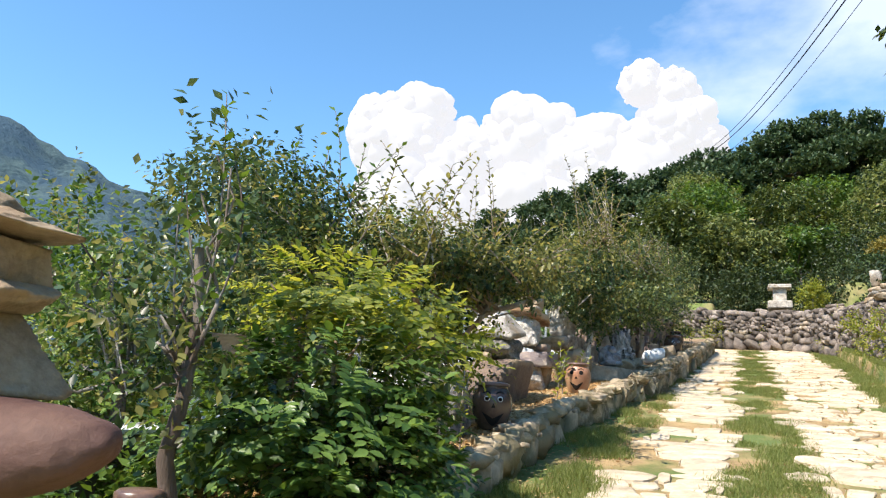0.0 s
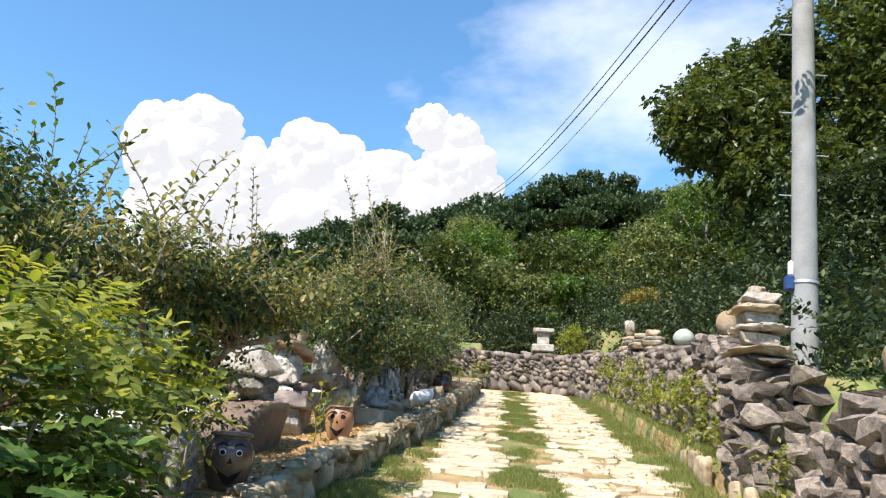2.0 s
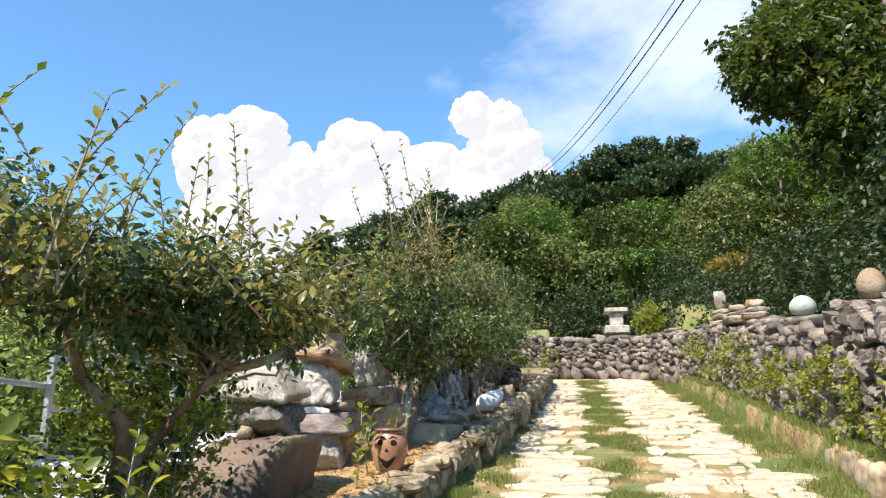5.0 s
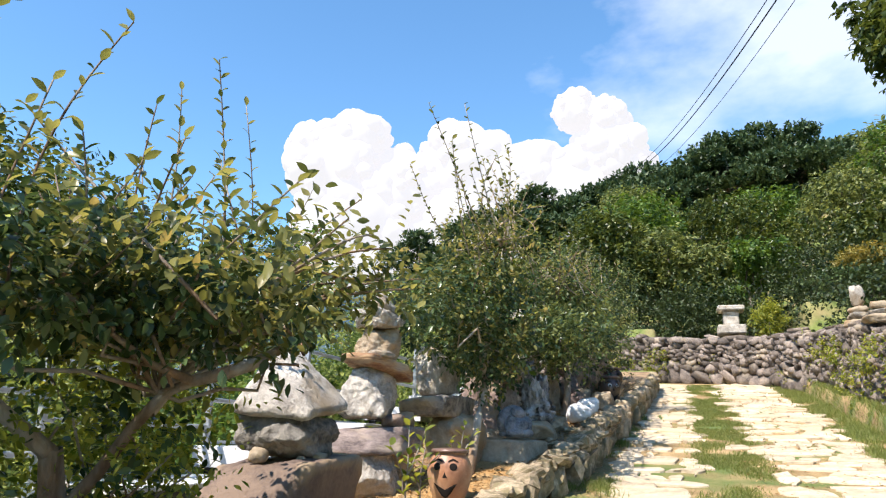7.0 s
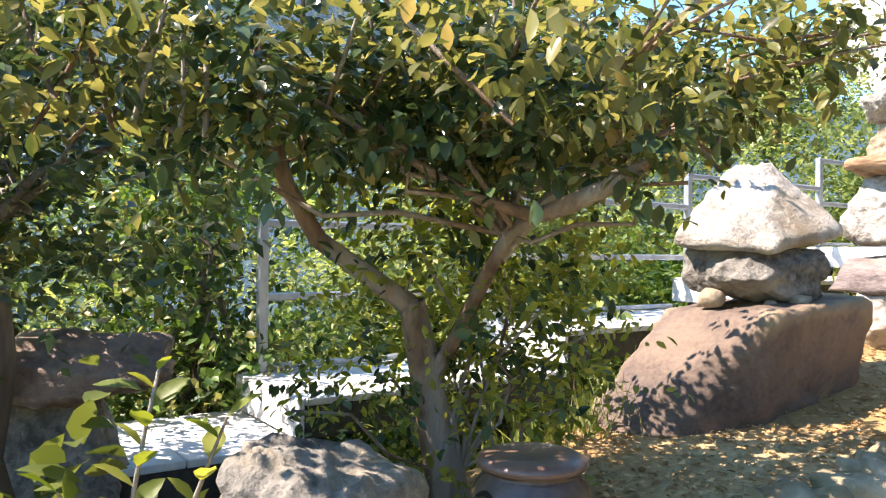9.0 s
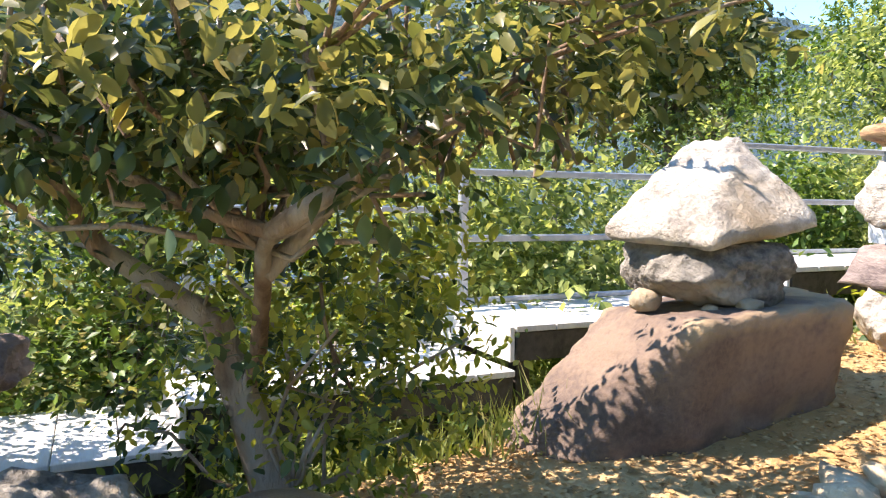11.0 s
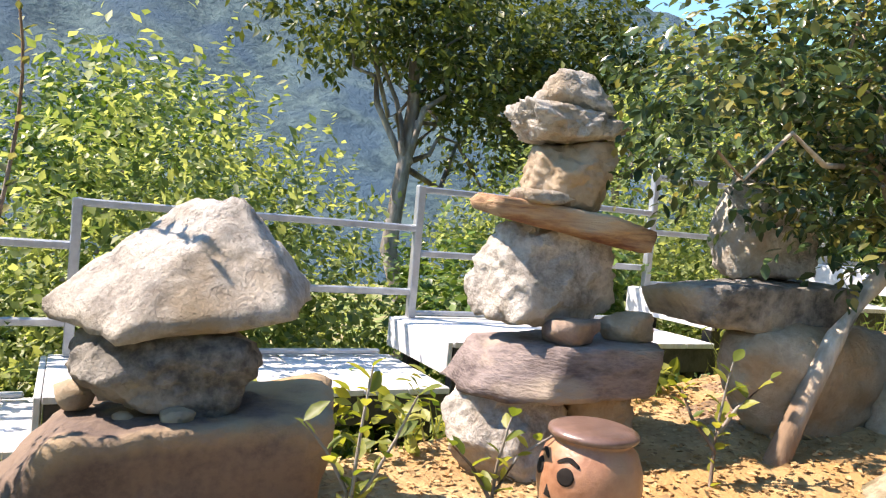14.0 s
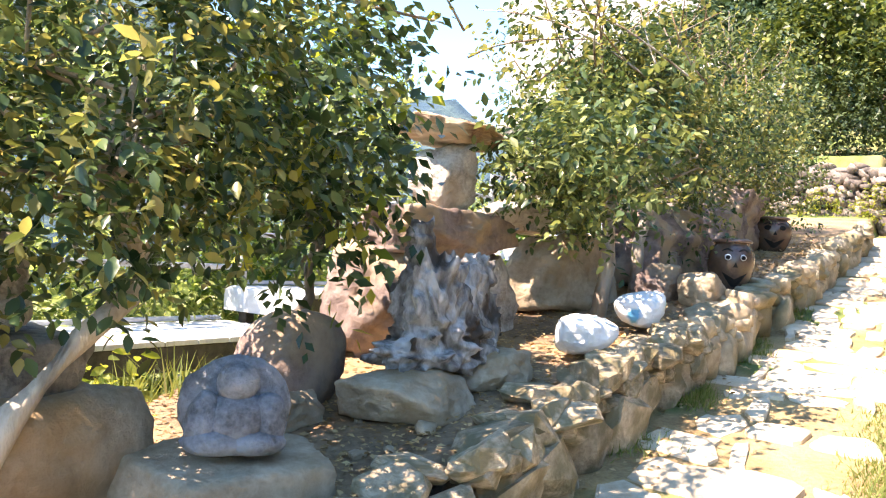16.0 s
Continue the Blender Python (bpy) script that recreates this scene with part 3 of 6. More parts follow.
cap = new("cap_stone", prism("cap_stone",
    [(-3.10, 8.97, 2.48), (-2.70, 9.20, 2.45), (-2.64, 9.74, 2.54), (-3.04, 9.93, 2.57), (-3.40, 9.46, 2.53), (-2.95, 9.42, 2.43)],
    [(-3.11, 8.98, 2.55), (-2.69, 9.22, 2.51), (-2.66, 9.74, 2.60), (-3.05, 9.92, 2.64), (-3.38, 9.46, 2.60), (-3.10, 9.47, 2.94), (-3.00, 9.62, 2.95)], M_PALE, 9, 140, 0.016))
tagged(cap, "pale rough granite stone shaped like a steep roof", "stone")
for k, (x, y, s) in enumerate(((-2.96, 9.10, 0.12), (-2.74, 9.24, 0.06), (-2.68, 9.40, 0.09))):
    stone("pebble", (x, y, 2.17), (s, s * 1.2, s * 0.8), M_TAN if k == 0 else M_GREYR, 60 + k, "small pebble wedged under the dark stone", "pebble", sub=2, group="pebbles under the mushroom stone")

# the tall stone pagoda
PG = (-2.95, 11.0)
stone("pagoda_base_stone", (-2.94, 10.80, bed_z(10.8) - 0.06), (0.5, 0.56, 0.42), M_PALE, 31, "white rough foot stone of the stacked pagoda", block=0.6, taper=0.35, rough=0.05)
stone("pagoda_foot_stone", (-2.88, 11.22, bed_z(11.2) - 0.08), (0.45, 0.44, 0.42), M_TAN, 32, "tan foot stone of the stacked pagoda", block=0.65, rough=0.05)
tagged(new("pagoda_slab", prism("pagoda_slab",
    [(-3.24, 10.62, 2.21), (-2.84, 10.54, 2.20), (-2.62, 10.80, 2.22), (-2.62, 11.36, 2.24), (-2.80, 11.48, 2.24), (-3.20, 11.40, 2.22)],
    [(-3.18, 10.74, 2.42), (-2.88, 10.70, 2.42), (-2.66, 10.92, 2.45), (-2.60, 11.38, 2.46), (-2.80, 11.50, 2.46), (-3.18, 11.42, 2.45)], M_PURPLE, 33, 150, 0.012)), "thick purple-brown slab in the stacked pagoda", "stone")
stone("pagoda_boulder", (-3.0, 10.99, 2.49), (0.50, 0.60, 0.44), M_PALE, 34, "pale rounded boulder in the stacked pagoda", block=0.5, taper=0.45, rough=0.06)
stone("pagoda_chock_stone", (-2.76, 10.98, 2.43), (0.2, 0.28, 0.13), M_BROWN, 35, "small flat chock stone in the stacked pagoda", sub=3, block=0.5)
stone("pagoda_chock_stone", (-2.80, 11.32, 2.44), (0.2, 0.24, 0.15), M_TAN, 36, "small rounded chock stone in the stacked pagoda", sub=3, block=0.4)
tagged(new("pagoda_plank_stone", prism("pagoda_plank_stone",
    [(-3.16, 10.68, 2.98), (-2.86, 10.64, 2.96), (-2.72, 11.10, 2.91), (-2.74, 11.36, 2.85), (-2.90, 11.42, 2.86), (-3.16, 11.34, 2.89)],
    [(-3.18, 10.64, 3.06), (-2.84, 10.62, 3.06), (-2.72, 11.12, 3.01), (-2.74, 11.40, 2.96), (-2.92, 11.44, 2.96), (-3.16, 11.36, 2.99)], M_STRIPE, 37, 150, 0.012)), "tilted red-banded plank stone in the stacked pagoda", "stone")
stone("pagoda_round_stone", (-2.95, 11.04, 3.01), (0.38, 0.44, 0.31), M_TAN, 38, "round grey-tan stone in the stacked pagoda", block=0.4, rough=0.05)
stone("pagoda_chip_stone", (-2.85, 10.84, 3.03), (0.2, 0.26, 0.06), M_PALE, 39, "thin pale chip between stones of the pagoda", sub=3)
stone("pagoda_flat_stone", (-2.96, 11.02, 3.29), (0.42, 0.56, 0.16), M_PALE, 40, "flat bright stone near the top of the pagoda", block=0.55, rough=0.07)
stone("pagoda_top_stone", (-2.95, 11.01, 3.42), (0.26, 0.33, 0.20), M_PALE, 41, "pointed pale stone topping the pagoda", block=0.5, taper=0.6, rough=0.06)

# second cairn: half-round foot, thick slab, hewn block
stone("half_round_stone", (-2.55, 12.16, bed_z(12.2) - 0.2), (0.55, 0.90, 0.66), M_TAN, 45, "broad smooth tan foot stone of a cairn", block=0.22, taper=-0.15, rough=0.03, cuts=1)
tagged(new("thick_slab_stone", prism("thick_slab_stone",
    [(-2.92, 11.56, 2.57), (-2.52, 11.54, 2.57), (-2.42, 11.80, 2.56), (-2.40, 12.28, 2.58), (-2.86, 12.34, 2.58)],
    [(-2.92, 11.48, 2.70), (-2.66, 11.42, 2.74), (-2.42, 11.56, 2.76), (-2.38, 12.36, 2.78), (-2.88, 12.38, 2.79)], M_GREYR, 46, 130, 0.013)), "thick grey slab lying on the broad foot stone", "stone")
stone("hewn_block_stone", (-2.72, 11.98, 2.77), (0.42, 0.46, 0.48), M_PALE, 47, "pale chiselled block on the grey slab", block=0.7, taper=0.25, rough=0.06)

# laughing stone figure on its base
tagged(new("statue_base_stone", prism("statue_base_stone",
    [(-2.34, 12.34, 2.10), (-1.86, 12.30, 2.10), (-1.72, 12.92, 2.12), (-2.06, 13.08, 2.14), (-2.36, 12.92, 2.12)],
    [(-2.32, 12.40, 2.38), (-1.90, 12.36, 2.36), (-1.74, 12.88, 2.37), (-2.06, 13.04, 2.40), (-2.34, 12.88, 2.40)], M_TAN, 50, 120, 0.014)), "low flat stone base under a carved figure", "base")


def seated_figure(at, mat):
    """A squat round seated figure carved from one stone."""
    bm = bmesh.new()
    def ball(c, s):
        got = bmesh.ops.create_icosphere(bm, subdivisions=3, radius=1.0)
        for q in got["verts"]:
            q.co = Vector((q.co.x * s[0] + c[0], q.co.y * s[1] + c[1], q.co.z * s[2] + c[2]))
    ball((-0.04, 0, 0.17), (0.10, 0.24, 0.21))
    ball((0.05, 0, 0.13), (0.13, 0.15, 0.12))
    ball((0.06, 0, 0.28), (0.085, 0.09, 0.085))
    ball((0.08, 0.13, 0.12), (0.08, 0.08, 0.13))
    ball((0.08, -0.13, 0.12), (0.08, 0.08, 0.13))
    ball((0.1, 0.08, 0.05), (0.1, 0.13, 0.06))
    ball((0.1, -0.08, 0.05), (0.1, 0.13, 0.06))
    ball((0.0, 0, 0.03), (0.16, 0.22, 0.06))
    for q in bm.verts:
        q.co *= 1 + 0.05 * noise.noise(q.co * 14)
        q.co.z = max(q.co.z, 0)
    ob = new("stone_figure", from_bm("stone_figure", bm, mat, True))
    ob.matrix_basis = pose(*at, 0, 0, -38) @ Matrix.Diagonal((0.84, 0.84, 0.86, 1))
    return tagged(ob, "small dark stone carving of a seated laughing figure", "statue")


seated_figure((-2.05, 12.68, bed_z(12.7) + 0.19), M_DARKST)

# silvery root on its stones, round brown jar-like stone behind
stone("root_base_stone", (-2.05, 13.72, bed_z(13.7) - 0.04), (0.55, 0.6, 0.24), M_TAN, 52, "rounded tan stone under the old root", block=0.5, rough=0.03)
stone("root_foot_stone", (-1.95, 14.3, bed_z(14.3) - 0.04), (0.45, 0.6, 0.2), M_TAN, 53, "brown stone beside the old root", block=0.5, rough=0.05)
stone("round_stone", (-2.62, 13.55, bed_z(13.5) - 0.05), (0.5, 0.58, 0.52), M_BROWN, 54, "round brown stone standing behind the root", block=0.15, rough=0.02, cuts=1)
stone("flat_boulder", (-2.5, 13.3, bed_z(13.3) - 0.03), (0.4, 0.6, 0.17), M_TAN, 55, "low flat tan boulder on the mulch", rough=0.04)


def old_root(at):
    r = np.random.default_rng(8)
    vs, ts, k = [], [], 0
    bv, bf = ICO[4]
    bf = np.array(bf)
    for c, s, q in (((0, 0, 0.12), (0.24, 0.5, 0.13), 1), ((0, -0.12, 0.42), (0.17, 0.24, 0.34), 2), ((-0.02, 0.2, 0.40), (0.16, 0.22, 0.32), 3), ((0.03, 0.34, 0.6), (0.1, 0.12, 0.16), 4),
                    ((-0.04, -0.2, 0.78), (0.07, 0.1, 0.17), 5), ((0.02, 0.02, 0.25), (0.2, 0.36, 0.2), 6), ((0.02, 0.4, 0.25), (0.14, 0.12, 0.25), 7)):
        off = np.array((q * 3.1, q * 1.7, q))
        ns = np.array([noise.turbulence(Vector(p * (3.0, 3.0, 2.0) + off), 4, True, noise_basis="PERLIN_ORIGINAL") for p in bv])
        vs.append(np.array(c) + bv * np.array(s) * (0.6 + 0.8 * ns)[:, None])
        ts.append(bf + k)
        k += len(bv)
    ob = new("old_root", fast_mesh("old_root", np.concatenate(vs), np.concatenate(ts), M_DRIFT, True))
    ob.matrix_basis = pose(*at) @ Matrix.Diagonal((1, 0.84, 0.80, 1))
    fuse = ob.modifiers.new("fuse", "REMESH")
    fuse.mode, fuse.voxel_size, fuse.use_smooth_shade = "VOXEL", 0.012, True
    return tagged(ob, "gnarled silver-grey weathered tree root on stones", "root")


old_root((-2.08, 14.03, bed_z(14) + 0.12))

# third cairn, behind the root
stone("cairn_foot_stone", (-2.9, 14.55, bed_z(14.5) - 0.05), (0.6, 0.6, 0.72), M_BROWN, 70, "brown standing stone of a cairn", block=0.6)
stone("cairn_slab", (-2.72, 14.95, 3.10), (0.6, 1.2, 0.3), M_BROWN, 71, "long dark brown slab of a cairn", block=0.8, rough=0.05)
stone("cairn_block", (-2.7, 14.95, 3.40), (0.42, 0.56, 0.46), M_PALE, 72, "grey-tan block on the dark slab", block=0.6)
stone("cairn_plank_stone", (-2.68, 15.02, 3.85), (0.6, 0.95, 0.15), M_STRIPE, 73, "thin flat brown stone topping a cairn", block=0.7, rough=0.06)
stone("cairn_foot_stone", (-2.6, 15.3, bed_z(15.3) - 0.05), (0.4, 0.45, 0.56), M_PALE, 74, "pale upright stone carrying a slab", block=0.6)
# fourth cairn
stone("rounded_foot_stone", (-2.45, 16.5, bed_z(16.5) - 0.08), (0.6, 1.3, 0.62), M_TAN, 75, "broad rounded tan foot stone of a cairn", block=0.4, rough=0.04)
stone("pale_slab_stone", (-2.7, 16.2, 3.36), (0.6, 1.2, 0.26), M_PALE, 76, "pale slab on the rounded foot stone", block=0.7, rough=0.05)
stone("cairn_block", (-2.75, 16.3, 3.61), (0.4, 0.55, 0.5), M_PALE, 77, "pale block of a cairn under leaves", block=0.6)
stone("cairn_top_stone", (-2.75, 16.3, 4.09), (0.4, 0.6, 0.3), M_PALE, 78, "pale stone topping a cairn", block=0.5, taper=0.4)
stone("large_boulder", (-2.25, 17.9, bed_z(17.9) - 0.1), (0.8, 1.6, 0.75), M_BROWN, 80, "large brown boulder beside the face pot", block=0.6, rough=0.06)
stone("cube_stone", (-1.9, 17.05, bed_z(17.05) - 0.04), (0.35, 0.5, 0.32), M_BROWN, 81, "small brown square stone", block=0.8)
stone("large_boulder", (-2.2, 20.2, bed_z(20.2) - 0.1), (0.8, 1.8, 0.8), M_BROWN, 82, "large brown boulder at the bed's far end", block=0.5, rough=0.07)
stone("painted_stone", (-1.66, 14.97, bed_z(14.97) + 0.02), (0.34, 0.42, 0.24), M_WHITE, 83, "round stone painted white on the bed's edge", block=0.2, rough=0.02, group="painted stones")
stone("painted_stone", (-1.62, 15.85, bed_z(15.85) + 0.02), (0.34, 0.42, 0.25), M_BLUE, 84, "round stone painted white and blue on the bed's edge", block=0.2, rough=0.02, group="painted stones")
stone("smooth_boulder", (-1.55, 17.0, bed_z(17.0) - 0.03), (0.36, 0.48, 0.28), M_TAN, 85, "smooth tan boulder on the bed's edge", block=0.3, rough=0.03)
# stones near tree at the bed's lower end
stone("red_slab_stone", (-4.0, 6.1, 1.80), (0.5, 1.5, 0.24), M_BROWN, 186, "long red-brown slab lying among the weeds", block=0.7, rough=0.05, rz=-30)
stone("slab_foot_stone", (-4.05, 6.1, 0.62), (0.5, 0.9, 1.22), M_GREYR, 187, "grey stone carrying the red-brown slab", block=0.6, rz=-30)
stone("flat_grey_boulder", (-2.62, 6.78, 1.2), (0.45, 0.62, 0.64), M_GREYR, 86, "flat grey boulder at the foot of the tree", block=0.6, rough=0.06)
stone("pebble_on_mulch", (-1.72, 9.9, bed_z(9.9) - 0.02), (0.16, 0.2, 0.1), M_PALE, 87, "pale pebble lying on the mulch", sub=3)
rr = np.random.default_rng(77)
for k in range(26):
    y = rr.uniform(6, 15)
    s = rr.uniform(0.04, 0.1)
    stone("scattered_pebble", (rr.uniform(-2.3, -1.7), y, bed_z(y) - s * 0.25), (s, s * 1.3, s * 0.7), M_PALE if k % 2 else M_TAN, 100 + k, "small loose pebble on the mulch", "pebble", sub=2, rz=rr.uniform(0, 180), group="loose pebbles")

# ---- pots with cut-out faces ----


def face_pot(at, rz, h, rad, mat, label, group="face pots", painted=False):
    pot = thing("face_pot", at, label, "pot", group, rz=rz)
    prof = [(0.0, 0.0), (0.60, 0.0), (0.66, 0.03), (0.80, 0.2), (0.93, 0.4), (1.0, 0.58), (0.97, 0.74), (0.86, 0.88), (0.72, 0.95), (0.70, 0.97), (0.76, 1.0), (0.62, 1.0), (0.60, 0.9)]
    v, f = lathe([(a * rad, b * h) for a, b in prof], 40)
    part("body", mesh("body", v, f, mat, True), pot)
    lp = [(0.82, 0.0), (0.86, 0.02), (0.84, 0.05), (0.7, 0.075), (0.4, 0.085), (0.2, 0.09), (0.0, 0.09)]
    v, f = lathe([(a * rad, h * 1.0 + b * h * 1.1) for a, b in lp], 40)
    part("lid", mesh("lid", v, f, M_LID, True), pot, "dark glazed lid")

    def radius(z):
        for (a0, b0), (a1, b1) in zip(prof[1:-3], prof[2:-3]):
            if b0 <= z <= b1:
                return rad * (a0 + (a1 - a0) * (z - b0) / (b1 - b0 + 1e-9))
        return rad

    def patch(name, outline, m, proud, lab=""):
        """A shape laid on the pot's round side: outline of (angle in degrees, height 0..1)."""
        c = (sum(q[0] for q in outline) / len(outline), sum(q[1] for q in outline) / len(outline))
        vv, ff = [], []
        def put(a, z, k):
            r_ = radius(z) + k
            vv.append((r_ * math.cos(radians(a)), r_ * math.sin(radians(a)), z * h))
        rings = 4
        for j in range(rings + 1):
            s = j / rings
            for a, z in outline:
                put(c[0] + (a - c[0]) * s, c[1] + (z - c[1]) * s, proud)
        n = len(outline)
        for j in range(rings):
            for i in range(n):
                i2 = (i + 1) % n
                ff.append((j * n + i, j * n + i2, (j + 1) * n + i2, (j + 1) * n + i))
        for i in range(n):
            a, z = outline[i]
            put(a, z, -0.006)
        for i in range(n):
            i2 = (i + 1) % n
            ff.append((rings * n + i, rings * n + i2, (rings + 1) * n + i2, (rings + 1) * n + i))
        part(name, mesh(name, vv, ff, m, True), pot, lab)

    def oval(a, z, da, dz, n=18):
        return [(a + da * math.cos(2 * math.pi * i / n), z + dz * math.sin(2 * math.pi * i / n)) for i in range(n)]
    for s in (-1, 1):
        if painted:
            patch("eye_white", oval(s * 19, 0.70, 8, 0.06), M_PAINTW, 0.003, "white painted eye")
            patch("eye", oval(s * 18.5, 0.695, 5.8, 0.045), M_HOLE, 0.006, "black pupil hole")
        else:
            patch("eye", oval(s * 22, 0.72, 10, 0.075), M_HOLE, 0.003, "dark cut-out eye")
        brow = [(s * (8 + 28 * i / 8), 0.83 + 0.05 * math.sin(math.pi * i / 8)) for i in range(9)]
        patch("eyebrow", brow + [(a, z - 0.018) for a, z in brow[::-1]], M_HOLE, 0.004)
    patch("nose", [(-6, 0.50), (6, 0.50), (0, 0.61)], M_HOLE, 0.003, "dark cut-out nose")
    up = [(-34 + 68 * i / 12, 0.40 - 0.17 * math.sin(math.pi * i / 12)) for i in range(13)]
    low = [(-34 + 68 * i / 12, 0.40 - 0.30 * math.sin(math.pi * i / 12)) for i in range(13)]
    patch("mouth", up + low[::-1], M_HOLE, 0.003, "dark cut-out smiling mouth")
    return pot


face_pot((-2.31, 7.36, bed_z(7.36) - 0.01), -68, 0.42, 0.20, M_DARKGL, "dark brown glazed pot with a smiling cut-out face", painted=True)
face_pot((-2.155, 10.68, bed_z(10.68) - 0.01), -86, 0.38, 0.18, M_CLAY, "orange-brown clay pot with a smiling cut-out face")
face_pot((-1.50, 17.75, bed_z(17.75) - 0.01), -66, 0.43, 0.2, M_DARKGL, "dark glazed lidded pot with a painted smiling face", painted=True)
face_pot((-1.75, 21.0, bed_z(21) - 0.01), -70, 0.40, 0.24, M_DARKGL, "dark glazed pot at the bed's far end")

# ---- cairn at the start of the walk ----
CA = (-2.75, 1.95)
stone("boat_shaped_stone", (CA[0] + 0.1, CA[1], 1.10), (1.75, 0.55, 0.38), M_MAROON, 90, "long dark maroon boat-shaped stone in a cairn", block=0.2, rough=0.02, cuts=1)
stone("cairn_pier_stone", (CA[0] - 0.2, CA[1], 0.2), (0.8, 0.6, 0.92), M_BROWN, 91, "brown foot stone of the cairn", block=0.6)
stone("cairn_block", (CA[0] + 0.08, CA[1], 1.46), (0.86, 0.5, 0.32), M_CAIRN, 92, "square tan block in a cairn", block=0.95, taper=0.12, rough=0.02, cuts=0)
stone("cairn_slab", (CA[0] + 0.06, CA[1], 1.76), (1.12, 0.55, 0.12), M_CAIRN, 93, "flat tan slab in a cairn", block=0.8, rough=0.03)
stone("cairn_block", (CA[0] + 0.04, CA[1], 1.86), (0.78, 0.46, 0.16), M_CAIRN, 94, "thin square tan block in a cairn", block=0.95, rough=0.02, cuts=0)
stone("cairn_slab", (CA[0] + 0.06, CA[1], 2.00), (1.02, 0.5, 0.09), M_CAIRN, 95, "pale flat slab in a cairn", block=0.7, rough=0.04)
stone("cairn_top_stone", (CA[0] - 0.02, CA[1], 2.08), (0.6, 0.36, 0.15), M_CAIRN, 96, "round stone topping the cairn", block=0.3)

jar = thing("clay_jar", (-2.75, 3.2, ground_z(-2.75, 3.2)), "round terracotta jar with a small lid behind the cairn", "jar")
v, f = lathe([(0.0, 0.0), (0.16, 0.0), (0.24, 0.12), (0.27, 0.3), (0.22, 0.46), (0.11, 0.52), (0.09, 0.54)], 36)
part("body", mesh("body", v, f, M_CLAY, True), jar)
v, f = lathe([(0.12, 0.535), (0.12, 0.57), (0.10, 0.585), (0.0, 0.59)], 36)
part("lid", mesh("lid", v, f, M_LID, True), jar, "small brown clay lid")

# ---- boardwalk with steel railing beyond the bed ----


def deck_segment(y0, y1, z, rail):
    d = thing("boardwalk_section", (-4.33, y0, z), "pale boarded walkway section with a grey steel railing", "boardwalk", "boardwalk sections")
    L = y1 - y0
    n = int(L / 0.24)
    for i in range(n):
        part("board", from_bm("board", box(0.92, L / n - 0.006, 0.035, 0.004, (0, L / n * (i + 0.5), -0.018)), M_DECK), d)
    part("fascia", from_bm("fascia", box(0.9, 0.03, 0.19, 0.004, (0, -0.017, -0.1)), M_DECK), d, "pale fascia board closing the step")
    for x in (-0.42, 0.42):
        part("edge_beam", from_bm("edge_beam", box(0.06, L - 0.02, 0.16, 0.006, (x, L / 2, -0.117)), M_DECKS), d, "dark steel edge beam")
    part("end_beam", from_bm("end_beam", box(0.76, 0.06, 0.16, 0.006, (0, L - 0.04, -0.117)), M_DECKS), d)
    for y in (0.1, L - 0.1):
        part("leg", from_bm("leg", box(0.09, 0.09, 1.6, 0.006, (0.32, y, -0.95)), M_DECKS), d, "dark steel leg")
        part("leg", from_bm("leg", box(0.09, 0.09, 1.9, 0.006, (-0.32, y, -1.1)), M_DECKS), d, "dark steel leg")
    if rail:
        part("rail_post", from_bm("rail_post", box(0.055, 0.055, 0.88, 0.006, (-0.4, 0.1, 0.44)), M_STEEL), d)
        part("top_rail", from_bm("top_rail", box(0.05, L, 0.045, 0.008, (-0.4, L / 2 + 0.1, 0.855)), M_STEEL), d)
        part("middle_rail", from_bm("middle_rail", box(0.04, L, 0.045, 0.008, (-0.4, L / 2 + 0.1, 0.43)), M_STEEL), d)
        part("toe_rail", from_bm("toe_rail", box(0.04, L - 0.2, 0.035, 0.008, (-0.4, L / 2, 0.03)), M_STEEL), d)
    return d


DECK_Y = (0.7, 2.35, 4.0, 5.65, 7.3, 8.98, 11.02, 13.0, 15.0, 17.0, 19.0, 21.0, 23.0, 25.0)
DECK_Z = (0.78, 1.03, 1.28, 1.53, 1.74, 1.98, 2.24, 2.52, 2.80, 3.08, 3.36, 3.64, 3.92)
for k, z in enumerate(DECK_Z):
    deck_segment(DECK_Y[k], DECK_Y[k + 1], z, DECK_Y[k] > 7)

# ---- pole and wires ----
PX, PY = 3.51, 10.96
LEAN = 2.7
pole = thing("utility_pole", (PX, PY, 2.0), "tall round grey concrete utility pole beside the wall", "pole")
pole.matrix_basis = pose(PX, PY, 2.0, 0, LEAN, 0)
v, f = lathe([(0.17, 0.0), (0.165, 1.0), (0.15, 4.0), (0.13, 9.0), (0.125, 9.3), (0.0, 9.32)], 28)
part("shaft", mesh("shaft", v, f, M_POLE, True), pole)
v, f = lathe([(0.172, 2.2), (0.172, 2.23), (0.165, 2.24)], 28)
part("band", mesh("band", v, f, M_STEEL, True), pole, "thin steel band")
part("box", from_bm("box", box(0.1, 0.14, 0.2, 0.02, (-0.2, -0.02, 2.2)), M_BOXBLUE), pole, "small blue plastic box")
part("box_cap", from_bm("box_cap", box(0.06, 0.08, 0.2, 0.02, (-0.18, -0.02, 2.4)), M_PAINTW), pole, "white cap above the box")
for i in range(9):
    s = 1 if i % 2 else -1
    part("step_bolt", from_bm("step_bolt", box(0.2, 0.016, 0.016, 0.003, (s * 0.22, 0, 3.4 + i * 0.6)), M_STEEL), pole)
part("cross_arm", from_bm("cross_arm", box(1.6, 0.08, 0.08, 0.008, (0, -0.16, 9.0)), M_STEEL), pole)
